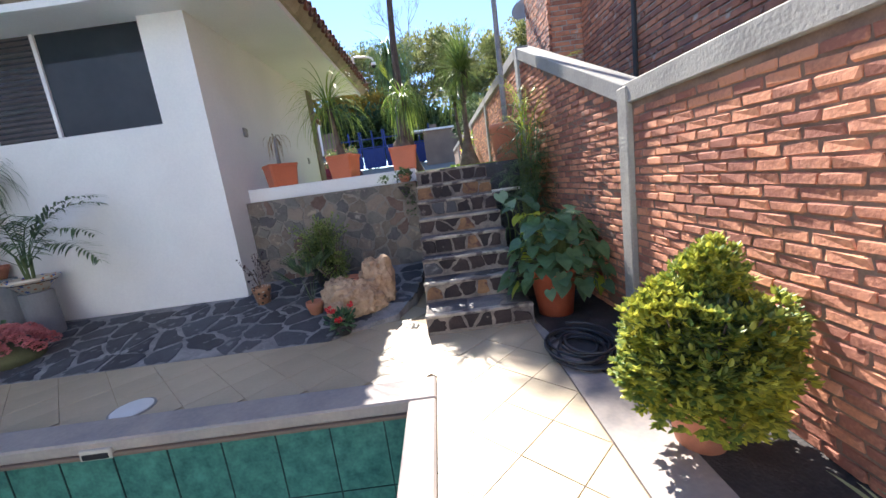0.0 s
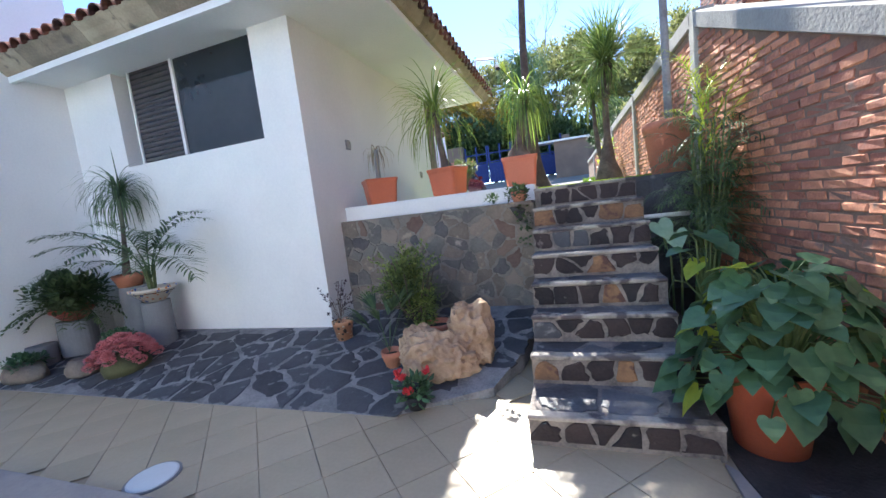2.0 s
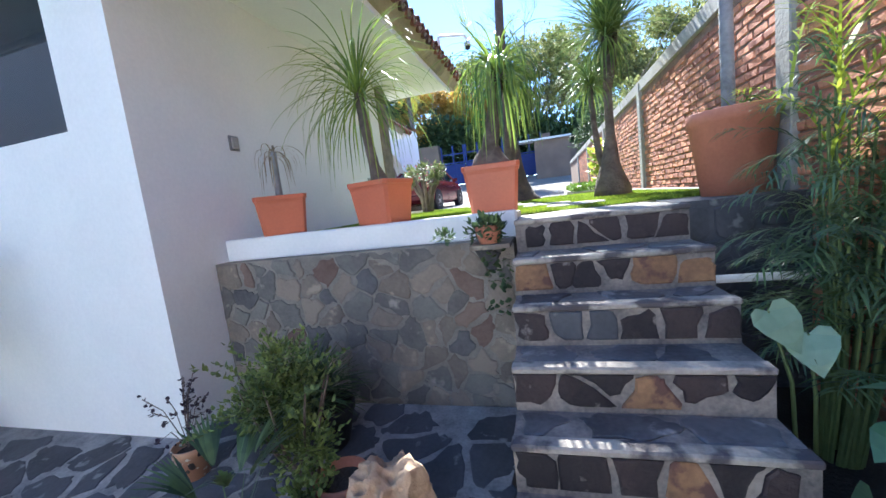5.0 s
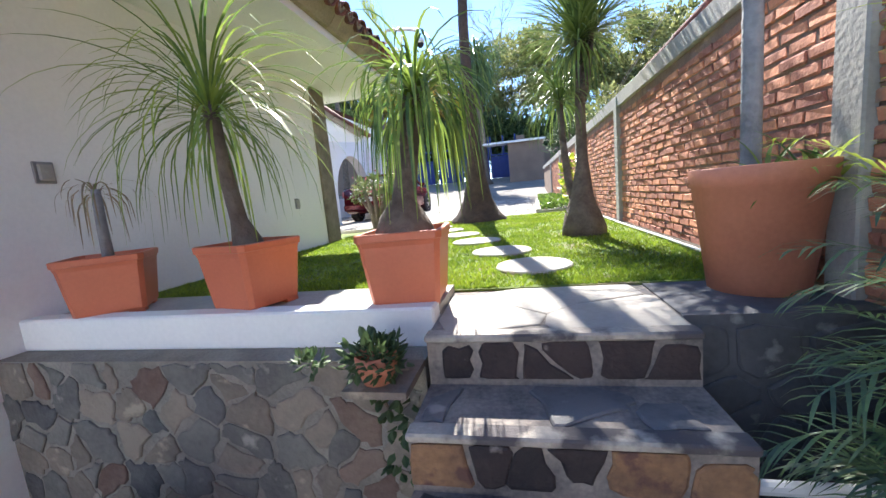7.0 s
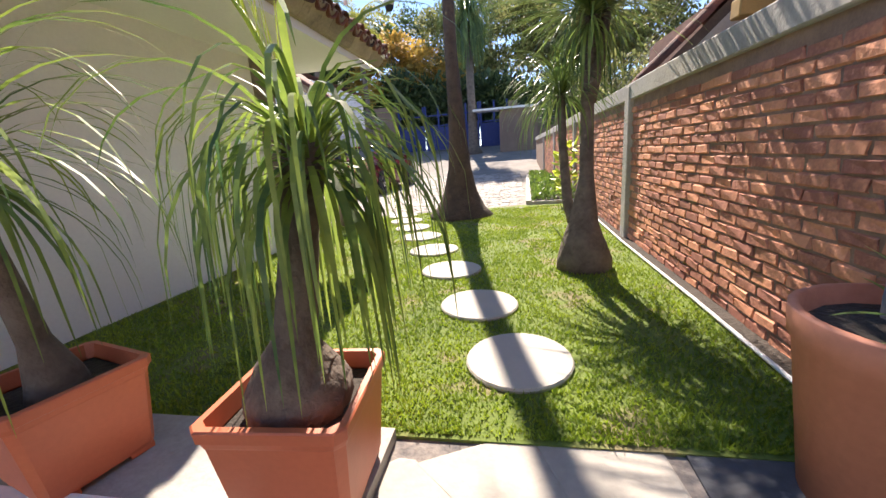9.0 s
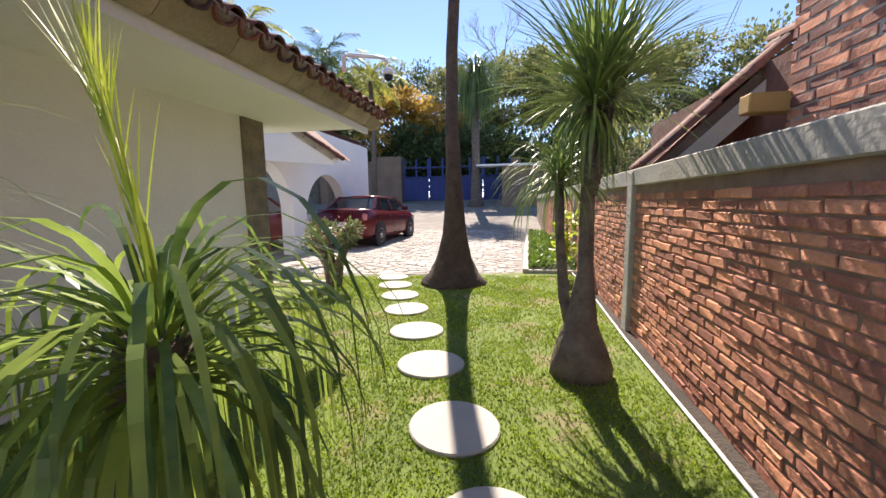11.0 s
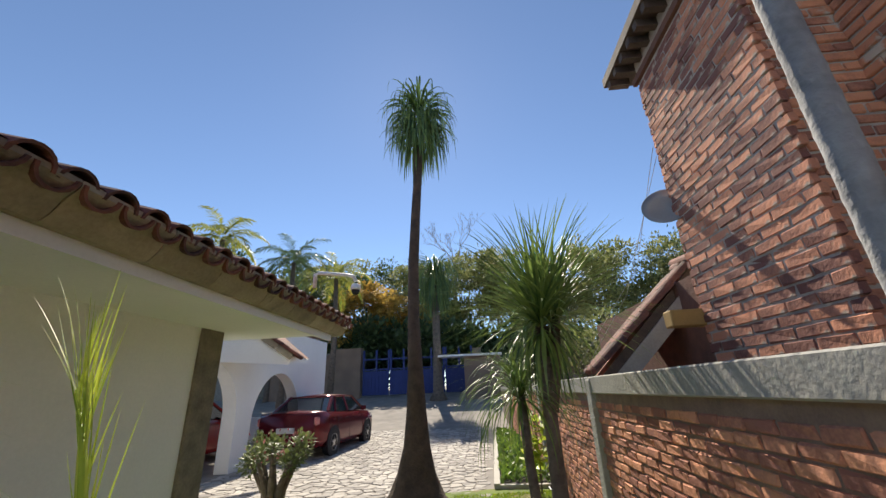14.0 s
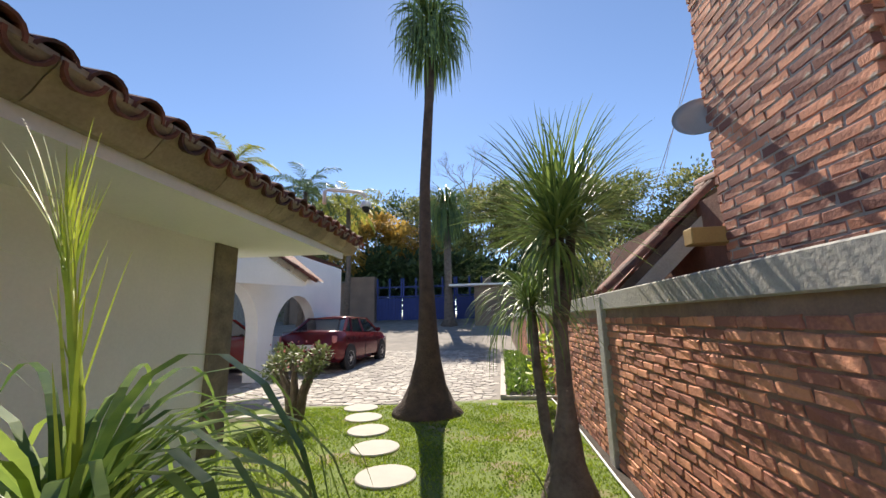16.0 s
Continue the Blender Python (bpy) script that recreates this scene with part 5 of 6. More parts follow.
for k in range(27):
    a = k * 2.4
    lean = Vector((math.cos(a) * 0.12 + 0.08, math.sin(a) * 0.16, 0))
    h = rnd(0.8, 1.65)
    tube([(math.cos(a) * 0.06, math.sin(a) * 0.06, 0), lean * 0.6 + Vector((0, 0, h * 0.5)), lean + Vector((0, 0, h))], [0.009, 0.007, 0.005], 5, bm)
    for j in range(6):
        frond(S, lean * (0.6 + 0.1 * j) + Vector((0, 0, h * (0.5 + 0.1 * j))), a + j * 1.7, rnd(0.3, 1.1), rnd(0.28, 0.42), rnd(0.8, 1.7), 0.17, 0.009, 12, 0.8, 0.9, 0.15)
part("stem", bm, M_STALK, rp)
part("foliage", S.mesh("foliage", M_REED), None, rp)
tp = thing("tall_shoots", (1.36, 5.95, 0.3), "tall sunlit lime green shoots rising over the reed palm", "plant")
S = Strips()
for k in range(11):
    frond(S, (rnd(-0.12, 0.06), rnd(-0.12, 0.12), rnd(1.1, 1.65)), -2.1 + k * 0.42, rnd(1.1, 1.4), rnd(0.7, 1.1), 1.1, 0.2, 0.009, 16, 0.5, 0.6, 0.1)
part("foliage", S.mesh("foliage", M_LIME), None, tp)
part("stem", tube([(0, 0, 0), (0, 0, 1.3)], 0.012, 6), M_STALK, tp)
structure("drain_pipe", tube([(0.88, 5.98, 1.08), (1.5, 5.98, 1.08)], 0.02, 10), M_WPAINT, "white plastic pipe from the steps to the wall")

# hose coil
hs = thing("garden_hose", (1.1, 3.72, 0.0), "dark grey garden hose coiled on the ground", "hose")
pts = []
for k in range(260):
    a = k * 0.2
    r = 0.22 + 0.055 * math.sin(k * 0.13) + 0.03 * math.sin(k * 0.047)
    pts.append((math.cos(a) * r * 0.85 + 0.03 * math.sin(k * 0.11), math.sin(a) * r * 1.1 + 0.03 * math.cos(k * 0.07), 0.012 + 0.05 * (0.5 + 0.5 * math.sin(k * 0.031)) * (k / 260) + 0.03 * (k / 260)))
part("coil", tube(pts, 0.0095, 6), M_HOSE, hs, smooth=True)

# boulder
rk = bmesh.new()
for c, r in (((0.0, 0.0, 0.16), (0.27, 0.18, 0.22)), ((0.28, 0.2, 0.24), (0.2, 0.17, 0.3)), ((-0.12, 0.12, 0.2), (0.18, 0.16, 0.2)), ((0.13, 0.02, 0.14), (0.22, 0.17, 0.18))):
    g = bmesh.ops.create_icosphere(rk, subdivisions=4, radius=1.0)
    for v in g["verts"]:
        d = v.co.normalized()
        q = d * 2.2 + Vector(c) * 3
        w = 1 + 0.22 * noise.noise(q) + 0.16 * noise.noise(q * 2.3) - 0.55 * max(0, noise.noise(q * 2.6 + Vector((5, 1, 2))) - 0.12) + 0.09 * noise.noise(q * 5) + 0.04 * noise.noise(q * 11)
        v.co = Vector((d.x * r[0], d.y * r[1], d.z * r[2])) * w + Vector(c)
        v.co.z = max(v.co.z, -0.01)
boulder = tagged(part("boulder", rk, M_ROCK, None, m=pose(-0.78, 4.98, 0.05, 0, 0, 8), smooth=True), "pitted pinkish brown boulder on the flagstones", "rock")
fuse = boulder.modifiers.new("fuse", "REMESH")
fuse.mode = "VOXEL"
fuse.voxel_size = 0.009
fuse.use_smooth_shade = True

# plants round the boulder
pot_round("clay_pot", (-0.86, 5.40, 0.13), 0.09, 0.13, 0.24, M_CLAY, "clay pot of a jade bush behind the boulder")
jd = thing("jade_bush", (-1.08, 5.38, 0.33), "bushy small-leaved green plant spilling over its pot", "plant")
S = Strips()
for c, r, n in (((-0.02, 0, 0.42), 0.24, 1500), ((0.0, 0, 0.62), 0.15, 700), ((0.12, -0.05, 0.22), 0.22, 1100), ((-0.14, 0, 0.36), 0.17, 700), ((0.1, -0.1, 0.0), 0.15, 500)):
    leaf_cloud(S, c, (r, r * 0.75, r), n, 0.034, 0.2, 0.44)
for k in range(34):
    a = k * 2.4
    d = Vector((math.cos(a) * rnd(0.5, 1) - 0.25, math.sin(a) * 0.6, rnd(0.1, 1.1))).normalized()
    root, ln = Vector((0.0, 0, 0.36)), rnd(0.3, 0.52)
    for j in range(26):
        q = root + d * ln * (0.3 + 0.7 * j / 26) + Vector((0, 0, -0.06 * (j / 26) ** 2))
        S.leaf(q, d * 0.4 + Vector((rnd(-1, 1), rnd(-1, 1), rnd(-0.4, 1))), 0.032, 0.02)
part("foliage", S.mesh("foliage", M_JADE), None, jd)
bm = bmesh.new()
for k in range(8):
    a = k * 0.8
    tube([(0.1, 0, -0.08), (math.cos(a) * 0.12, math.sin(a) * 0.08, 0.2), (math.cos(a) * 0.25, math.sin(a) * 0.15, 0.55)], [0.012, 0.008, 0.004], 5, bm)
part("stem", bm, M_TRUNK, jd)
pot_round("dark_bowl", (-1.22, 5.83, 0.205), 0.13, 0.19, 0.26, M_RUBBER, "dark glazed pot of a fine-leaved bush by the rubble wall")
db = thing("dark_bush", (-1.3, 5.83, 0.44), "dense dark fine-leaved bush in a dark pot", "bush")
S = Strips()
for k in range(420):
    a, pch = rnd(0, 6.28), rnd(0.1, 1.5)
    S.strip((math.cos(a) * 0.04, math.sin(a) * 0.04, rnd(-0.04, 0.12)), a, pch, rnd(0.25, 0.42), 0.012, rnd(0.2, 1.4), 5, 0.2)
leaf_cloud(S, (0, 0, 0.16), (0.2, 0.18, 0.19), 900, 0.04, 0.2, 0.45)
part("foliage", S.mesh("foliage", M_TREED), None, db)
pot_round("clay_pot", (-1.2, 5.1, 0.09), 0.06, 0.09, 0.14, M_CLAY, "small clay pot of a young fan palm")
fp = thing("young_palm", (-1.22, 5.1, 0.21), "young palm with folded fan-like leaves in a small pot", "plant")
S = Strips()
for k in range(9):
    a = 1.0 + k * 0.75
    root = Vector((0, 0, 0))
    tip = Vector((math.cos(a) * 0.16, math.sin(a) * 0.12, rnd(0.22, 0.4)))
    S.strip(root, a, 1.15, tip.length, 0.008, 0.1, 4)
    for j in range(9):
        S.strip(tip, a + (j - 4) * 0.13, 1.0 - abs(j - 4) * 0.05, 0.26, 0.022, 0.6, 4, 0.2)
part("foliage", S.mesh("foliage", M_PALM), None, fp)
pot_round("painted_pot", (-1.95, 5.55, 0.16), 0.075, 0.105, 0.2, M_PAINTP, "small painted pot with a black flower pattern")
df = thing("dark_leaf_plant", (-1.96, 5.54, 0.34), "small plant with round dark purple leaves on thin stems", "plant")
S = Strips()
bm = bmesh.new()
for k in range(16):
    a = rnd(0, 6.28)
    tip = Vector((math.cos(a) * rnd(0.05, 0.22), math.sin(a) * rnd(0.05, 0.15), rnd(0.12, 0.42)))
    tube([(0, 0, 0), tip * 0.5 + Vector((0, 0, 0.08)), tip], 0.0025, 4, bm)
    for j in range(8):
        S.leaf(tip * rnd(0.6, 1.05), (rnd(-1, 1), rnd(-1, 1), rnd(-0.5, 1)), 0.03, 0.022)
part("foliage", S.mesh("foliage", M_PURPLE), None, df)
part("stem", bm, M_TRUNK, df)
pot_round("dark_pot", (-0.8, 4.62, 0.012), 0.06, 0.08, 0.1, M_RUBBER, "dark plastic pot of red flowers")
rf = thing("red_flowers", (-0.8, 4.62, 0.1), "red flowers over dark green leaves in front of the boulder", "flower")
S = Strips()
leaf_cloud(S, (0, 0, 0.05), (0.15, 0.12, 0.11), 170, 0.06, 0.3)
part("foliage", S.mesh("foliage", M_BROAD), None, rf)
for x, y, z in ((-0.1, -0.04, 0.17), (0.1, -0.02, 0.18), (0.0, -0.12, 0.08), (-0.06, -0.08, 0.16)):
    S = Strips()
    for k in range(22):
        S.leaf((x + rnd(-0.02, 0.02), y + rnd(-0.02, 0.02), z + rnd(-0.015, 0.015)), (rnd(-1, 1), rnd(-1, 1), rnd(0, 1)), 0.03, 0.026)
    part("blossom", S.mesh("blossom", M_REDF), None, rf)

# group against the wing wall
def pedestal(x, y, r, h, lab):
    return tagged(part("pedestal", lathe([(r, 0), (r, h - 0.02), (r * 0.97, h), (0.02, h)], 28), M_PED, None, m=pose(x, y, 0.155 * (y - 4.5)), smooth=False), lab, "pedestal")


pedestal(-4.42, 5.46, 0.15, 0.52, "grey concrete cylinder pedestal under a painted bowl")
pedestal(-5.05, 5.66, 0.17, 0.66, "grey concrete cylinder pedestal beside the corner")
pedestal(-5.55, 5.25, 0.19, 0.42, "grey concrete cylinder pedestal under a red bowl")
pedestal(-5.7, 4.95, 0.14, 0.25, "short grey concrete pedestal")
bw = pot_round("painted_bowl", (-4.42, 5.46, 0.67), 0.10, 0.24, 0.17, M_PAINTB, "painted talavera bowl in white, blue and orange", 0.015)
ap = thing("areca_palm", (-4.44, 5.47, 0.80), "feathery areca palm in a painted bowl against the wall", "palm")
S = Strips()
bm = bmesh.new()
for k, (a, pch, ln) in enumerate(((0.1, 0.95, 0.95), (-0.25, 0.35, 0.95), (-0.5, 0.9, 0.85), (1.4, 1.3, 0.9), (2.4, 1.2, 0.9), (3.2, 0.75, 0.95), (3.4, 0.3, 0.95), (4.0, 0.8, 0.85), (5.0, 0.7, 0.85), (0.0, 1.25, 1.05), (3.6, 1.2, 0.95), (-0.2, 0.6, 0.95), (4.4, 1.1, 0.9), (5.6, 0.5, 0.9), (3.8, 0.45, 0.9), (5.3, 1.15, 1.0))):
    frond(S, (0.03 * math.cos(a), 0.03 * math.sin(a), 0.15), a, min(1.4, pch + 0.45), ln * 1.3, 1.7, 0.3, 0.026, 28, 0.8, 0.6)
for k in range(5):
    tube([(0.03 * math.cos(k * 1.3), 0.03 * math.sin(k * 1.3), 0), (0.06 * math.cos(k * 1.3), 0.06 * math.sin(k * 1.3), 0.3)], 0.012, 6, bm)
part("crown", S.mesh("fronds", M_PALM), None, ap)
part("stem", bm, M_STALK, ap)
pot_round("clay_pot", (-5.05, 5.62, 0.84), 0.12, 0.17, 0.16, M_CLAY, "clay pot on the taller pedestal")
pp = thing("ponytail_palm", (-5.05, 5.6, 0.96), "ponytail palm with fine arching leaves against the white wall", "plant")
S = Strips()
pony_crown(S, (0.2, -0.02, 1.0), 230, 0.62, 0.014, 1.5, -0.3, 3.0, 0.04)
S.strip((0.2, 0, 1.05), 2.6, 1.15, 0.7, 0.014, 0.2)
part("crown", S.mesh("crown", M_PALM), None, pp)
part("stem", tube([(0, 0, 0), (0.08, 0, 0.45), (0.2, -0.02, 1.0)], [0.05, 0.025, 0.02], 8), M_TRUNK, pp)
pot_round("red_bowl", (-5.5, 5.22, 0.545), 0.11, 0.22, 0.16, M_REDB, "red painted clay bowl of ferns", 0.02)
fn = thing("fern", (-5.45, 5.2, 0.7), "bushy dark green fern in a red bowl", "fern")
S = Strips()
for k in range(46):
    frond(S, (0, 0, 0), k * 2.4, rnd(0.1, 1.1), rnd(0.5, 0.78), rnd(0.8, 1.8), 0.12, 0.028, 13, 1.1, 0.3, 0.1)
leaf_cloud(S, (0, 0, 0.2), (0.5, 0.34, 0.26), 1500, 0.08, 0.2)
part("crown", S.mesh("fronds", M_TREED), None, fn)
pk = thing("pink_flowers", (-4.22, 4.92, 0.05), "low mound of dense pink kalanchoe flowers", "flower")
S = Strips()
for k in range(120):
    a, r = k * 2.4, 0.34 * math.sqrt(k / 120)
    c = Vector((math.cos(a) * r, math.sin(a) * r * 0.8, 0.13 + 0.24 * (1 - (r / 0.35) ** 2) + rnd(-0.02, 0.02)))
    if k % 3:
        continue
    for j in range(90):
        d = Vector((random.gauss(0, 1), random.gauss(0, 1), random.gauss(0.4, 1))).normalized()
        S.leaf(c + Vector((d.x * 0.05, d.y * 0.05, d.z * 0.028)) * rnd(0.85, 1.05), d, 0.024, 0.03)
part("blossoms", S.mesh("blossoms", M_PINK), None, pk)
part("mound", lathe([(0.2, 0), (0.22, 0.08), (0.19, 0.16), (0.08, 0.22)], 18), M_PINKD, pk, smooth=True)
for (x, y, z, r, lab) in ((-4.62, 5.12, 0.09, (0.2, 0.13, 0.16), "rough stone planter of small succulents"), (-4.75, 4.82, 0.05, (0.17, 0.12, 0.11), "rough pale stone beside the pink flowers"), (-5.55, 4.7, 0.02, (0.3, 0.14, 0.12), "long low stone trough planted with succulents")):
    bm = bmesh.new()
    g = bmesh.ops.create_icosphere(bm, subdivisions=3, radius=1.0)
    for v in bm.verts:
        d = v.co.normalized()
        k = 1 + 0.18 * noise.noise(d * 2 + Vector((x, y, 0)))
        v.co = Vector((d.x * r[0] * k * 1.1, d.y * r[1] * k * 1.1, max(-0.3, min(0.75, d.z)) * r[2] * 1.5 + r[2] * 0.45))
    tagged(part("stone_planter", bm, M_ROCKG, None, m=pose(x, y, z), smooth=True), lab, "planter")
for x, y, z, s in ((-4.62, 5.12, 0.32, 0.2), (-5.5, 4.7, 0.2, 0.28)):
    t = thing("succulent", (x, y, z), "low dark green succulents in a stone planter", "plant")
    S = Strips()
    leaf_cloud(S, (0, 0, 0.03), (s, s * 0.7, 0.1), 420, 0.05, 0.2)
    part("foliage", S.mesh("foliage", M_BROAD), None, t)
al = thing("aloe", (1.55, 2.05, 0.0), "pale spiky aloe at the foot of the brick wall", "plant")
S = Strips()
pony_crown(S, (0, 0, 0.03), 34, 0.3, 0.03, 1.3, 0.1, 0.6, 0.03)
part("foliage", S.mesh("foliage", M_ALOE), None, al)

# ---- neighbour's lean-to, dish, eaves ----
lt = tagged(new("lean_to_roof"), "neighbour's small lean-to roof of clay tiles on timber", "roof", kind="structure")
A, B = Vector((2.66, 9.9, 3.80)), Vector((1.72, 10.05, 2.85))
dv = (B - A)
ln = dv.length
pitch = math.degrees(math.asin(-dv.z / ln))
yaw = math.degrees(math.atan2(dv.y, dv.x))
fr = pose(A.x, A.y, A.z, 0, 0, yaw) @ pose(0, 0, 0, 0, pitch, 0)
part("deck", box((-0.1, -0.9, -0.03), (ln, 0.0, 0.0)), M_TERRAR, lt, m=fr)
part("fascia", box((-0.05, 0.0, -0.13), (ln, 0.03, 0.02)), M_PLANK, lt, m=fr)
part("rafter", box((0.15, 0.06, -0.2), (ln - 0.1, 0.1, -0.06)), M_CONC, lt, m=fr)
for k in range(6):
    for j in range(4):
        part("roof_tile", BAR, None, lt, m=fr @ pose(-0.15 + j * 0.36 + rnd(-0.02, 0.02), 0.02 - k * 0.17, 0.02 + 0.01 * j, 0, -4, rnd(-3, 3)))
part("ridge_tile", BAR, None, lt, m=pose(2.72, 9.75, 3.92, 0, 0, 90) @ pose(0, 0, 0, 0, -8, 0))
part("ridge_tile", BAR, None, lt, m=pose(2.8, 10.05, 3.95, 0, 0, 80) @ pose(0, 0, 0, 0, -8, 0))
part("beam", box((2.15, 9.36, 3.22), (2.62, 9.5, 3.36), 0.01), M_OCHRE, lt)
structure("lean_to_wall", box((2.5, 9.37, 0), (2.75, 12.5, 3.7)), M_BRICKF, "brick wall under the lean-to, coloured dark for shade")
dish = thing("satellite_dish", (2.42, 9.45, 4.42), "grey satellite dish on the corner of the brick house", "satellite dish")
part("reflector", lathe([(0.02, 0.0), (0.12, 0.012), (0.24, 0.045), (0.36, 0.1), (0.365, 0.105), (0.24, 0.055), (0.12, 0.022), (0.03, 0.012)], 30, 0.9), M_DISH, dish, smooth=True, m=pose(-0.03, 0.0, -0.1, 0, -80, 0) @ pose(0, 0, 0, 62, 0, 22) @ Matrix.Scale(0.62, 4))
part("arm", tube([(0.1, 0.0, -0.05), (0.0, 0.06, -0.03)], 0.015, 8), M_GREYP, dish)
structure("neighbour_eave", box((2.2, 7.9, 6.05), (6, 9.7, 6.16)), M_PLANK, "dark timber eave of the neighbour's house")
for k in range(9):
    structure("neighbour_rafter", box((2.22, 8.05 + 0.19 * k, 5.96), (2.44, 8.12 + 0.19 * k, 6.05)), M_PLANK, "dark rafter end")
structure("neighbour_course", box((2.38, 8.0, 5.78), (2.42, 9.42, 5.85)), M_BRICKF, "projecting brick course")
structure("neighbour_grille", box((2.1, 1.6, 1.84), (2.14, 3.05, 2.6)), M_GREYP, "metal grille over the wall")
for pts in (((2.4, 9.4, 5.0), (2.2, 9.9, 3.9), (1.6, 10.6, 2.95)), ((2.42, 9.42, 4.9), (2.0, 9.8, 3.6), (1.55, 10.1, 2.9))):
    tagged(part("cable", tube(pts, 0.003, 5), M_CONC, None), "thin pale cable hanging from the brick house", "cable")
structure("wall_pipe", tube([(2.93, 6.3, 0.5), (2.93, 6.3, 6.0)], 0.03, 8), M_WIRE, "dark pipe on the shaded brick wall")

# ---- gate and far side ----
gate = tagged(new("gate"), "blue painted steel double gate", "gate", kind="structure")
for i in range(4):
    x = -6.5 + 1.7 * i
    part("gate_panel", box((x, 30.0, 2.72), (x + 1.62, 30.04, 4.1), 0.01), M_BLUE, gate)
    for j in range(7):
        part("rib", box((x + 0.1 + j * 0.22, 29.97, 2.75), (x + 0.13 + j * 0.22, 30.0, 4.08)), M_BLUE, gate)
    for zz in (4.15, 4.75):
        part("rail", box((x, 29.99, zz), (x + 1.62, 30.05, zz + 0.08)), M_BLUE, gate)
    for xx in (0.0, 0.8, 1.56):
        part("upright", box((x + xx, 29.98, 4.1), (x + xx + 0.1, 30.06, 5.35)), M_BLUE, gate)
structure("gate_wall", box((-12.5, 30.0, 2.0), (-8.5, 30.3, 5.2)), M_BROWN, "brown plastered wall beside the gate")
structure("gate_pillar", box((-8.5, 29.8, 2.0), (-6.6, 30.3, 5.5)), M_BROWN, "brown plastered gate pillar")
structure("gate_pillar", box((0.3, 29.8, 2.0), (0.8, 30.3, 5.2)), M_BROWN, "brown plastered gate pillar")
structure("gate_wall", box((0.8, 30.0, 2.0), (9, 30.3, 4.4)), M_BROWN, "low wall at the end of the drive")
structure("gate_shed_roof", box((-1.6, 27.5, 4.55), (1.9, 28.6, 4.65)), M_WPAINT, "pale flat roof of a small shed")
structure("gate_shed_wall", box((-0.2, 27.8, 2.3), (1.8, 28.5, 4.55)), M_BROWN, "brown shed by the gate")
hd = thing("hedgerow", (0, 32, 2.4), "dark leafy undergrowth behind the gate", "hedge")
S = Strips()
for k in range(64):
    leaf_cloud(S, (-24 + k * 0.8, rnd(0.5, 4), rnd(0.3, 4.4)), (1.9, 1.0, 1.9), 520, 0.42, 0.1)
for k in range(26):
    leaf_cloud(S, (-12 + k * 0.8, 1.5 + 0.5 * (k % 3), 2.2 + 0.9 * (k % 2)), (1.3, 0.7, 1.6), 420, 0.42, 0.0)
tagged(part("foliage", S.mesh("foliage", M_TREED), None, hd), kind="")
structure("far_house", box((-9.5, 44, 7.5), (-6.0, 48, 10.6)), M_WHITE, "white house far off among the trees")

# trees behind
TREES = [(-24, 38, 14, 5, 2), (-19, 38, 14, 4.6, 2), (-15, 40, 13, 4.2, 0), (-11.5, 38, 10.8, 3.8, 2), (-8.7, 36, 8.6, 3.2, 1), (-5.6, 37, 9.3, 3.3, 1), (-3.2, 39, 11.5, 3.8, 0), (0.2, 38, 11.5, 3.8, 0), (3.6, 38, 12.2, 4.0, 0), (7.4, 38, 12, 4.2, 0),
         (11, 38, 12.2, 4.4, 0), (15, 39, 12.5, 4.6, 0), (19.5, 38, 12, 4.8, 2), (-7, 46, 14.5, 5, 2), (3, 46, 15, 5, 0), (11, 47, 16, 5, 0), (-15, 47, 15, 5, 0), (5.6, 16, 3.3, 1.6, 0), (3.9, 19, 3.6, 1.6, 0), (2.8, 23, 4.0, 1.3, 2), (-12.5, 30, 6.5, 2.4, 2)]
for k, (x, y, h, r, c) in enumerate(TREES):
    gz = G + (0.0 if y < 24 else 1.0)
    tree((x, y, gz), h, r, (M_TREE, M_TREEY, M_TREED)[c], ("leafy green tree behind the garden", "tree with yellowing leaves near the gate", "dark leafy tree in the distance")[c], 9500 if y > 25 else 5000, 0.14 if y < 28 else 0.30, 0.16, (0, 0), 13, 0.42, 50 + k)
random.seed(77)


def feather_palm(at, h, n, ln, mtl, label):
    t = thing("palm_tree", at, label, "palm")
    part("trunk", tube([(0, 0, -0.3), (0.1, 0, h * 0.5), (0, 0, h)], [0.2, 0.14, 0.12], 10), M_TRUNK, t, smooth=True)
    S = Strips()
    for k in range(n):
        frond(S, (0, 0, h), k * 2.4, 1.35 - 1.5 * k / n, ln * rnd(0.85, 1.1), 1.7, ln * 0.24, 0.07, 24, 0.9, 0.9, 0.12)
    part("crown", S.mesh("fronds", mtl), None, t)


feather_palm((-11.6, 22.5, G), 8.8, 20, 2.3, M_PALMY, "tall palm with yellow-green fronds over the roofs")
feather_palm((-9.6, 26, G + 0.6), 8.0, 22, 2.6, M_PALM, "palm with dark green fronds behind the carport")
feather_palm((-7.4, 27, G + 0.8), 7.0, 20, 2.4, M_PALMY, "palm with arching yellow-green fronds")

# bare branching tree against the sky
bt = thing("bare_tree", (-1.0, 40, G + 1), "tall thin tree with almost bare branches", "tree")
bm = bmesh.new()
random.seed(5)


def branch(p, d, ln, r, depth):
    q = p + d * ln
    tube([p, (p + q) / 2 + Vector((rnd(-1, 1), rnd(-1, 1), 0)) * ln * 0.06, q], [r, r * 0.8, r * 0.6], 5, bm)
    if depth:
        for _ in range(3):
            branch(q, (d + Vector((rnd(-0.8, 0.8), rnd(-0.8, 0.8), rnd(0.0, 0.6)))).normalized(), ln * rnd(0.55, 0.75), r * 0.55, depth - 1)


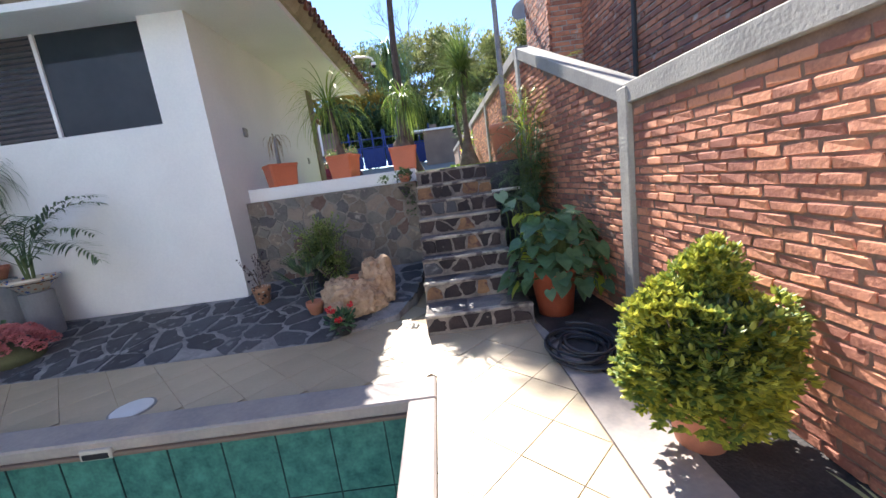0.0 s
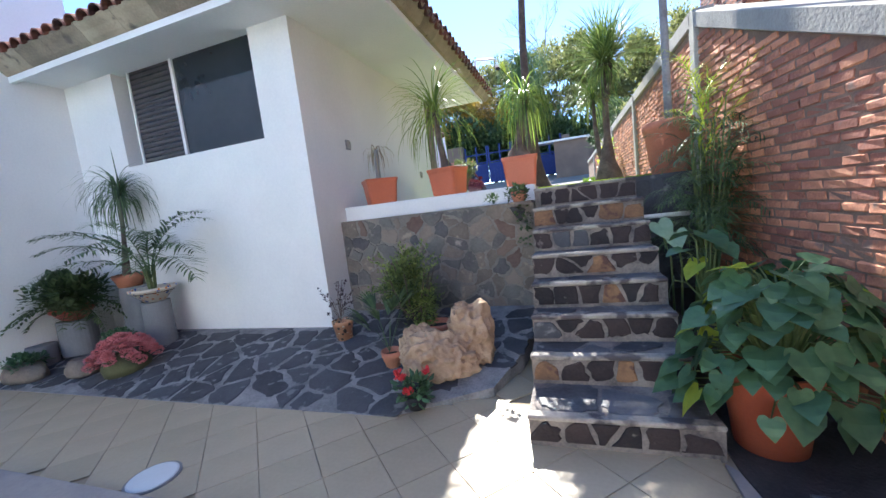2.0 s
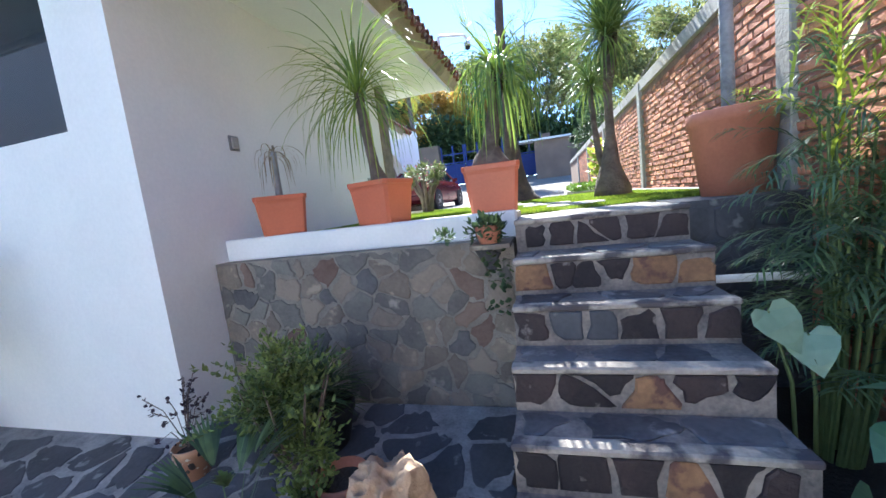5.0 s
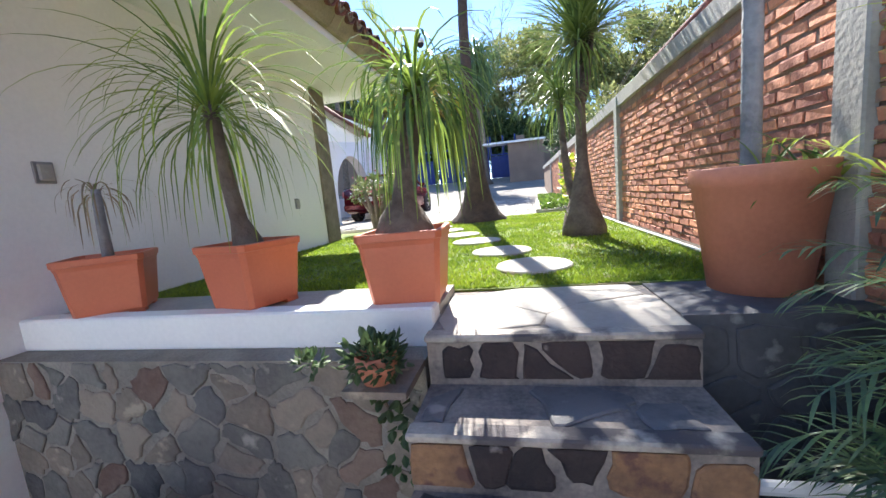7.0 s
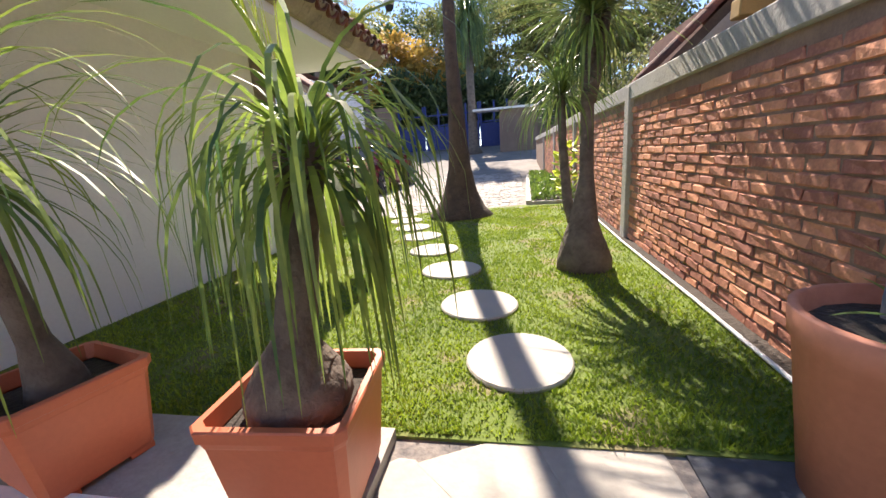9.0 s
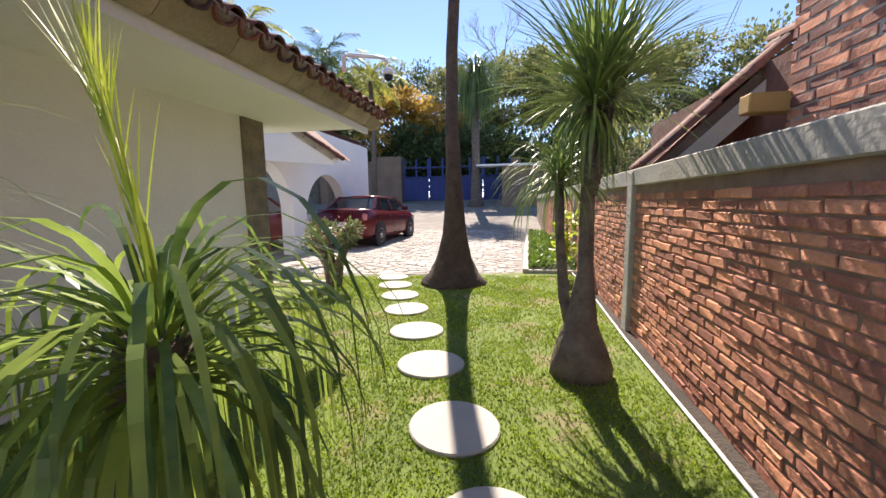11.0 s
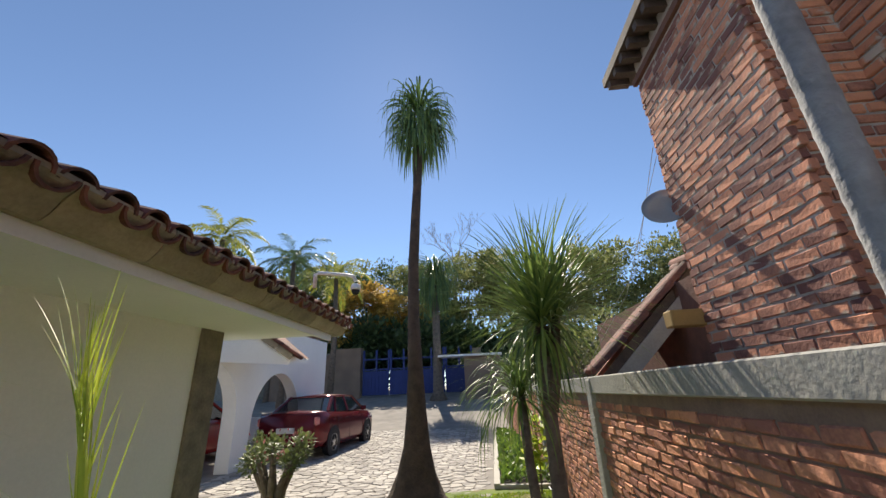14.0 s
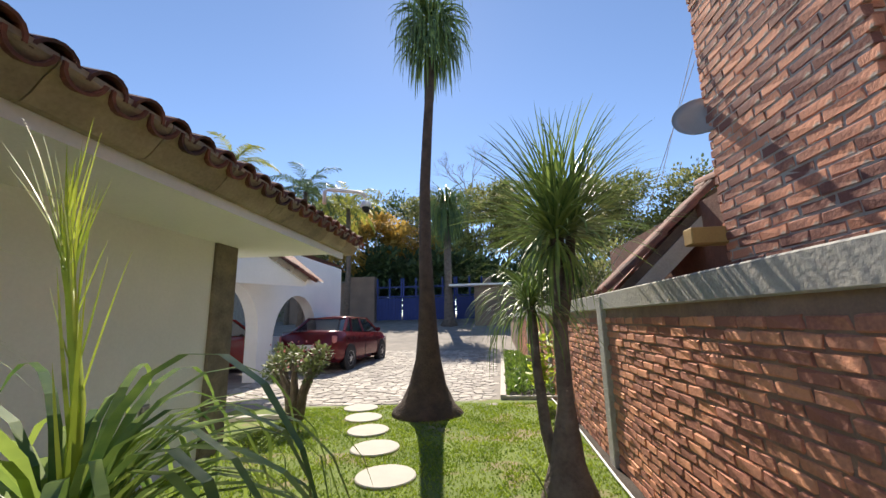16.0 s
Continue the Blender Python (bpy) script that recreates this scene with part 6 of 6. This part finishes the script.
branch(Vector((0, 0, 0)), Vector((0, 0, 1)), 8.0, 0.2, 0)
branch(Vector((0, 0, 8)), Vector((0.1, 0, 1)).normalized(), 3.2, 0.12, 5)
part("limb", bm, M_TRUNKP, bt)

# lawn blades
rg = np.random.default_rng(4)
n = 90000
xs = rg.uniform(HX, 1.4, n)
ys = 6.84 + (rg.random(n) ** 1.5) * 5.5
keepm = ys < 11.9 + 0.14 * (xs + 1)
for sx, sy in SLABS:
    keepm &= (xs - sx) ** 2 + (ys - sy) ** 2 > 0.052
patch = np.sin(xs * 3.1 + 1.7 * np.sin(ys * 2.3)) * np.sin(ys * 2.7 + 1.3 * np.sin(xs * 3.7 + 1)) + 0.35 * np.sin(xs * 11 + ys * 7)
keepm &= rg.random(n) > 0.55 * (patch > 0.45)
xs, ys = xs[keepm], ys[keepm]
n = len(xs)
a = rg.uniform(0, 6.28, n)
w, h = rg.uniform(0.003, 0.006, n) * (1 + 0.25 * (ys - 6.8)), rg.uniform(0.008, 0.026, n)
lx, ly = rg.normal(0, 0.011, n), rg.normal(0, 0.011, n)
V = np.empty((n, 3, 3))
V[:, 0] = np.stack([xs - np.cos(a) * w, ys - np.sin(a) * w, np.full(n, G - 0.002)], 1)
V[:, 1] = np.stack([xs + np.cos(a) * w, ys + np.sin(a) * w, np.full(n, G - 0.002)], 1)
V[:, 2] = np.stack([xs + lx, ys + ly, G + h], 1)
me = bpy.data.meshes.new("grass")
me.from_pydata(V.reshape(-1, 3).tolist(), [], np.arange(3 * n).reshape(-1, 3).tolist())
me.materials.append(M_GRASS)
tagged(part("grass", me, None, None, "short mown bright green grass"), kind="stuff")

# ---- laid pieces ----
UP = lambda z: (lambda u, v, h: (u, v, z + h))
# patio tiles, laid diagonally
tiles = tagged(new("patio"), "cream ceramic tiles laid diagonally", "paving", kind="structure")
T, J = 0.306, 0.004
tm = [part("x", box((-T / 2, -T / 2, -0.008), (T / 2, T / 2, 0.0), 0.0015), M_TILE).data for _ in range(1)][0]
bpy.data.objects.remove(bpy.data.objects["x"])
c45 = math.sqrt(0.5)
count = 0
for i in range(-40, 40):
    for j in range(-40, 40):
        cx = 0.03 + (i + j) * (T + J) * c45 + (T + J) * c45
        cy = 3.67 + (i - j) * (T + J) * c45
        if not (-6.3 < cx < 1.1 and 1.2 < cy < 5.4):
            continue
        apron_edge = 4.5 if cx < -1.0 else (4.5 + (cx + 1.0) * 0.5 if cx < -0.3 else 5.3)
        poly_out = (cx < 0.07 - T * 0.7 and cy < 3.585 - T * 0.7) or (cx < -0.15 and cy < 3.4) or (cx < 0.07 and cy < 1.2) or cy > apron_edge + 0.1 or cx > 0.98 or (0 < cx < 0.9 and cy > 4.5)
        if poly_out:
            continue
        if cx < 0.3 and cy < 3.82 or cy > apron_edge - 0.15 or cx > 0.75:
            # cut pieces along the edges
            poly = [(cx + a * (T / 2) * 2 * c45, cy + b * (T / 2) * 2 * c45) for a, b in ((0, -1), (1, 0), (0, 1), (-1, 0))]
            lines = [((0, 1), apron_edge - 0.002)]
            if cx < 0.3:
                lines += [((0, -1), -3.585)] if cy >= 3.585 and cx < 0.07 else ([((-1, 0), -0.073)] if cy < 3.585 else [])
            lines.append(((1, 0), 0.90))
            for (nx, ny), lim in lines:
                o = []
                for k in range(len(poly)):
                    p, q = poly[k], poly[(k + 1) % len(poly)]
                    dp, dq = p[0] * nx + p[1] * ny - lim, q[0] * nx + q[1] * ny - lim
                    if dp <= 0:
                        o.append(p)
                    if dp * dq < 0:
                        t = dp / (dp - dq)
                        o.append((p[0] + (q[0] - p[0]) * t, p[1] + (q[1] - p[1]) * t))
                poly = o
                if len(poly) < 3:
                    break
            if len(poly) >= 3:
                bm = prism(poly, -0.008, 0.0)
                part("tile", bm, M_TILE, tiles)
        else:
            part("tile", tm, None, tiles, m=pose(cx, cy, rnd(-0.0008, 0.0008), 0, 0, 45))
# plain pale concrete by the boulder and grey strip by the wall
structure("concrete_strip", prism([(0.91, 1.0), (1.2, 1.0), (1.22, 3.1), (1.05, 3.6), (0.95, 4.25), (0.91, 4.3)], -0.02, 0.006), M_COPING, "worn grey concrete strip beside the tiles")
structure("wall_bed", prism([(1.2, -4), (1.68, -4), (1.68, 5.3), (0.93, 5.3), (0.96, 4.25), (1.06, 3.6), (1.22, 3.1)], -0.02, 0.003), M_SOILD, "dark trodden soil at the foot of the brick wall")

# flagstones of the apron
ap_t = tagged(new("flagstones"), "dark slate flagstones in pale mortar", "paving", kind="structure")
polys = []
for poly in cells(-5.9, -0.06, 4.5, 6.2, 0.25, 0.036, 3, 0.5, 1.35, True, 0.016, 0.03):
    cx, cy = sum(p[0] for p in poly) / len(poly), sum(p[1] for p in poly) / len(poly)
    lim = 4.5 if cx < -1 else 4.5 + (cx + 1.0) * 0.75
    if cy > lim + 0.08 and (cy < 5.74 or cx > -2.23):
        polys.append([(x, min(y, 5.78 if cx < -2.23 else 6.2)) for x, y in poly])
lay(polys, lambda u, v, h: (u, v, 0.004 + 0.155 * (v - 4.5) + h), 0.008, M_SLATE, ap_t, "flagstone")

# rubble of the retaining wall
rw = tagged(new("rubble_wall"), "grey and brown rubble stones in the retaining wall", "wall", kind="structure")
lay(cells(-2.23, -0.04, 0.06, 1.325, 0.15, 0.015, 8, 0.5, 1.15, True, 0.014, 0.02), lambda u, v, h: (u, 6.22 - h, v), 0.008, M_STONE, rw, "stone", 0.6, mats=((M_STONE, M_STONEG, M_STONEK, M_STONER), (5, 5, 2.4, 1.2)))

# stones of the stairs: risers and treads
st = tagged(new("stair_stones"), "dark lava stones set in pale mortar on the steps", "stairs", kind="structure")
for i, y in enumerate(TREADS):
    w = 0.9 if i else 0.93
    y1 = TREADS[i + 1] if i < 7 else 6.84
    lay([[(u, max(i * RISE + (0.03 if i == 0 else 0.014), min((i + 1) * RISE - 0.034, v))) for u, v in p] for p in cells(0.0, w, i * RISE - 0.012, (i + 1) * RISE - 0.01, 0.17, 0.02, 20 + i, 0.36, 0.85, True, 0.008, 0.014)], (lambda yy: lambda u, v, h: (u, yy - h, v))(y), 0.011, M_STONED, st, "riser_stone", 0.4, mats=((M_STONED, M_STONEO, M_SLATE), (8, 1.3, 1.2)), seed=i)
    if i < 7:
        lay(cells(0.02, w - 0.02, y + 0.055, y1 - 0.012, 0.22, 0.02, 40 + i, 0.5, 1.5, True, 0.014, 0.015), UP((i + 1) * RISE - 0.012), 0.008, M_SLATEP, st, "tread_stone", 0.3, seed=i)
    part("nosing", box((-0.006, y - 0.014, (i + 1) * RISE - 0.03), (w + 0.004, y + 0.055, (i + 1) * RISE - 0.002), 0.007), M_NOSE, st)
lay(cells(0.01, 0.89, 6.24, 6.84, 0.34, 0.001, 61, 0.45, 1.1, False, 0.01), UP(8 * RISE - 0.012), 0.007, M_FLAGP, st, "tread_stone", 0.1)
sideV = cells(4.4, 6.18, 0.02, 1.38, 0.16, 0.03, 33, 0.42, 1.1)
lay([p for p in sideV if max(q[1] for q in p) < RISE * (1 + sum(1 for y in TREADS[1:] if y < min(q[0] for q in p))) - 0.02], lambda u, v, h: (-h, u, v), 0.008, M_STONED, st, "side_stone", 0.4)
# dark stones of the bed edge right of the stair
se = tagged(new("bed_stones"), "dark stones of the retaining edge beside the stair", "wall", kind="structure")
lay(cells(0.92, WX - 0.02, 0.36, G - 0.02, 0.17, 0.025, 71), lambda u, v, h: (u, 6.35 - h, v), 0.012, M_SLATE, se, "stone", 0.4)

# cobbles of the drive
lay([p for p in cells(-4.6, 0.72, 12.0, 21.0, 0.16, 0.02, 90, 0.4, 1.2) if not (max(q[0] for q in p) > 0.62 + (p[0][1] - 12.4) * 0.036)], lambda u, v, h: (u, v, float(np.interp(v, ys_drive, zs_drive)) + h), 0.012, M_COBBLE, None, "cobble", 0.5, keep=0)

# bricks
br = tagged(new("bricks_patio"), "red bricks of the patio wall", "wall", kind="structure")
brick_face(br, (1.68, 1.0), (1.68, 3.98), 0.0, 1.655, 1.655, (M_BRICK, M_BRICKJ), near=2.0)
br = tagged(new("bricks_slope"), "red bricks of the sloping stretch of wall", "wall", kind="structure")
brick_face(br, (1.68, 4.15), (WX + 0.004, 6.46), 0.0, 1.66, 2.69, (M_BRICK, M_BRICKJ), near=1.6, seed=9)
br = tagged(new("bricks_garden"), "red bricks of the garden wall", "wall", kind="structure")
brick_face(br, (WX, 6.61), (WX, 19.4), G, 2.71, 2.71, (M_BRICK, M_BRICKJ), near=0.0, seed=12, keep=420, skip=((3.04, 3.18), (6.22, 6.36), (9.52, 9.66)))
br = tagged(new("bricks_house"), "weathered bricks of the neighbour's house", "wall", kind="structure")
brick_face(br, (2.42, 8.0), (2.42, 9.4), 2.6, 5.78, 5.78, (M_BRICKN2, M_BRICKN), L=0.235, H=0.067, course=0.079, out=0.009, near=0.0, seed=14, keep=310)
brick_face(None, (2.99, 0.5), (2.99, 8.05), 1.7, 5.9, 5.9, (M_BRICKN, M_BRICKN), L=0.235, H=0.062, course=0.079, out=0.01, seed=15, keep=0, lab="shaded bricks of the neighbour's wall")
brick_face(None, (3.0, 8.045), (2.43, 8.045), 1.7, 5.9, 5.9, (M_BRICKN, M_BRICKN), L=0.235, H=0.062, course=0.079, out=0.01, seed=16, keep=0, lab="shaded bricks of the house corner")
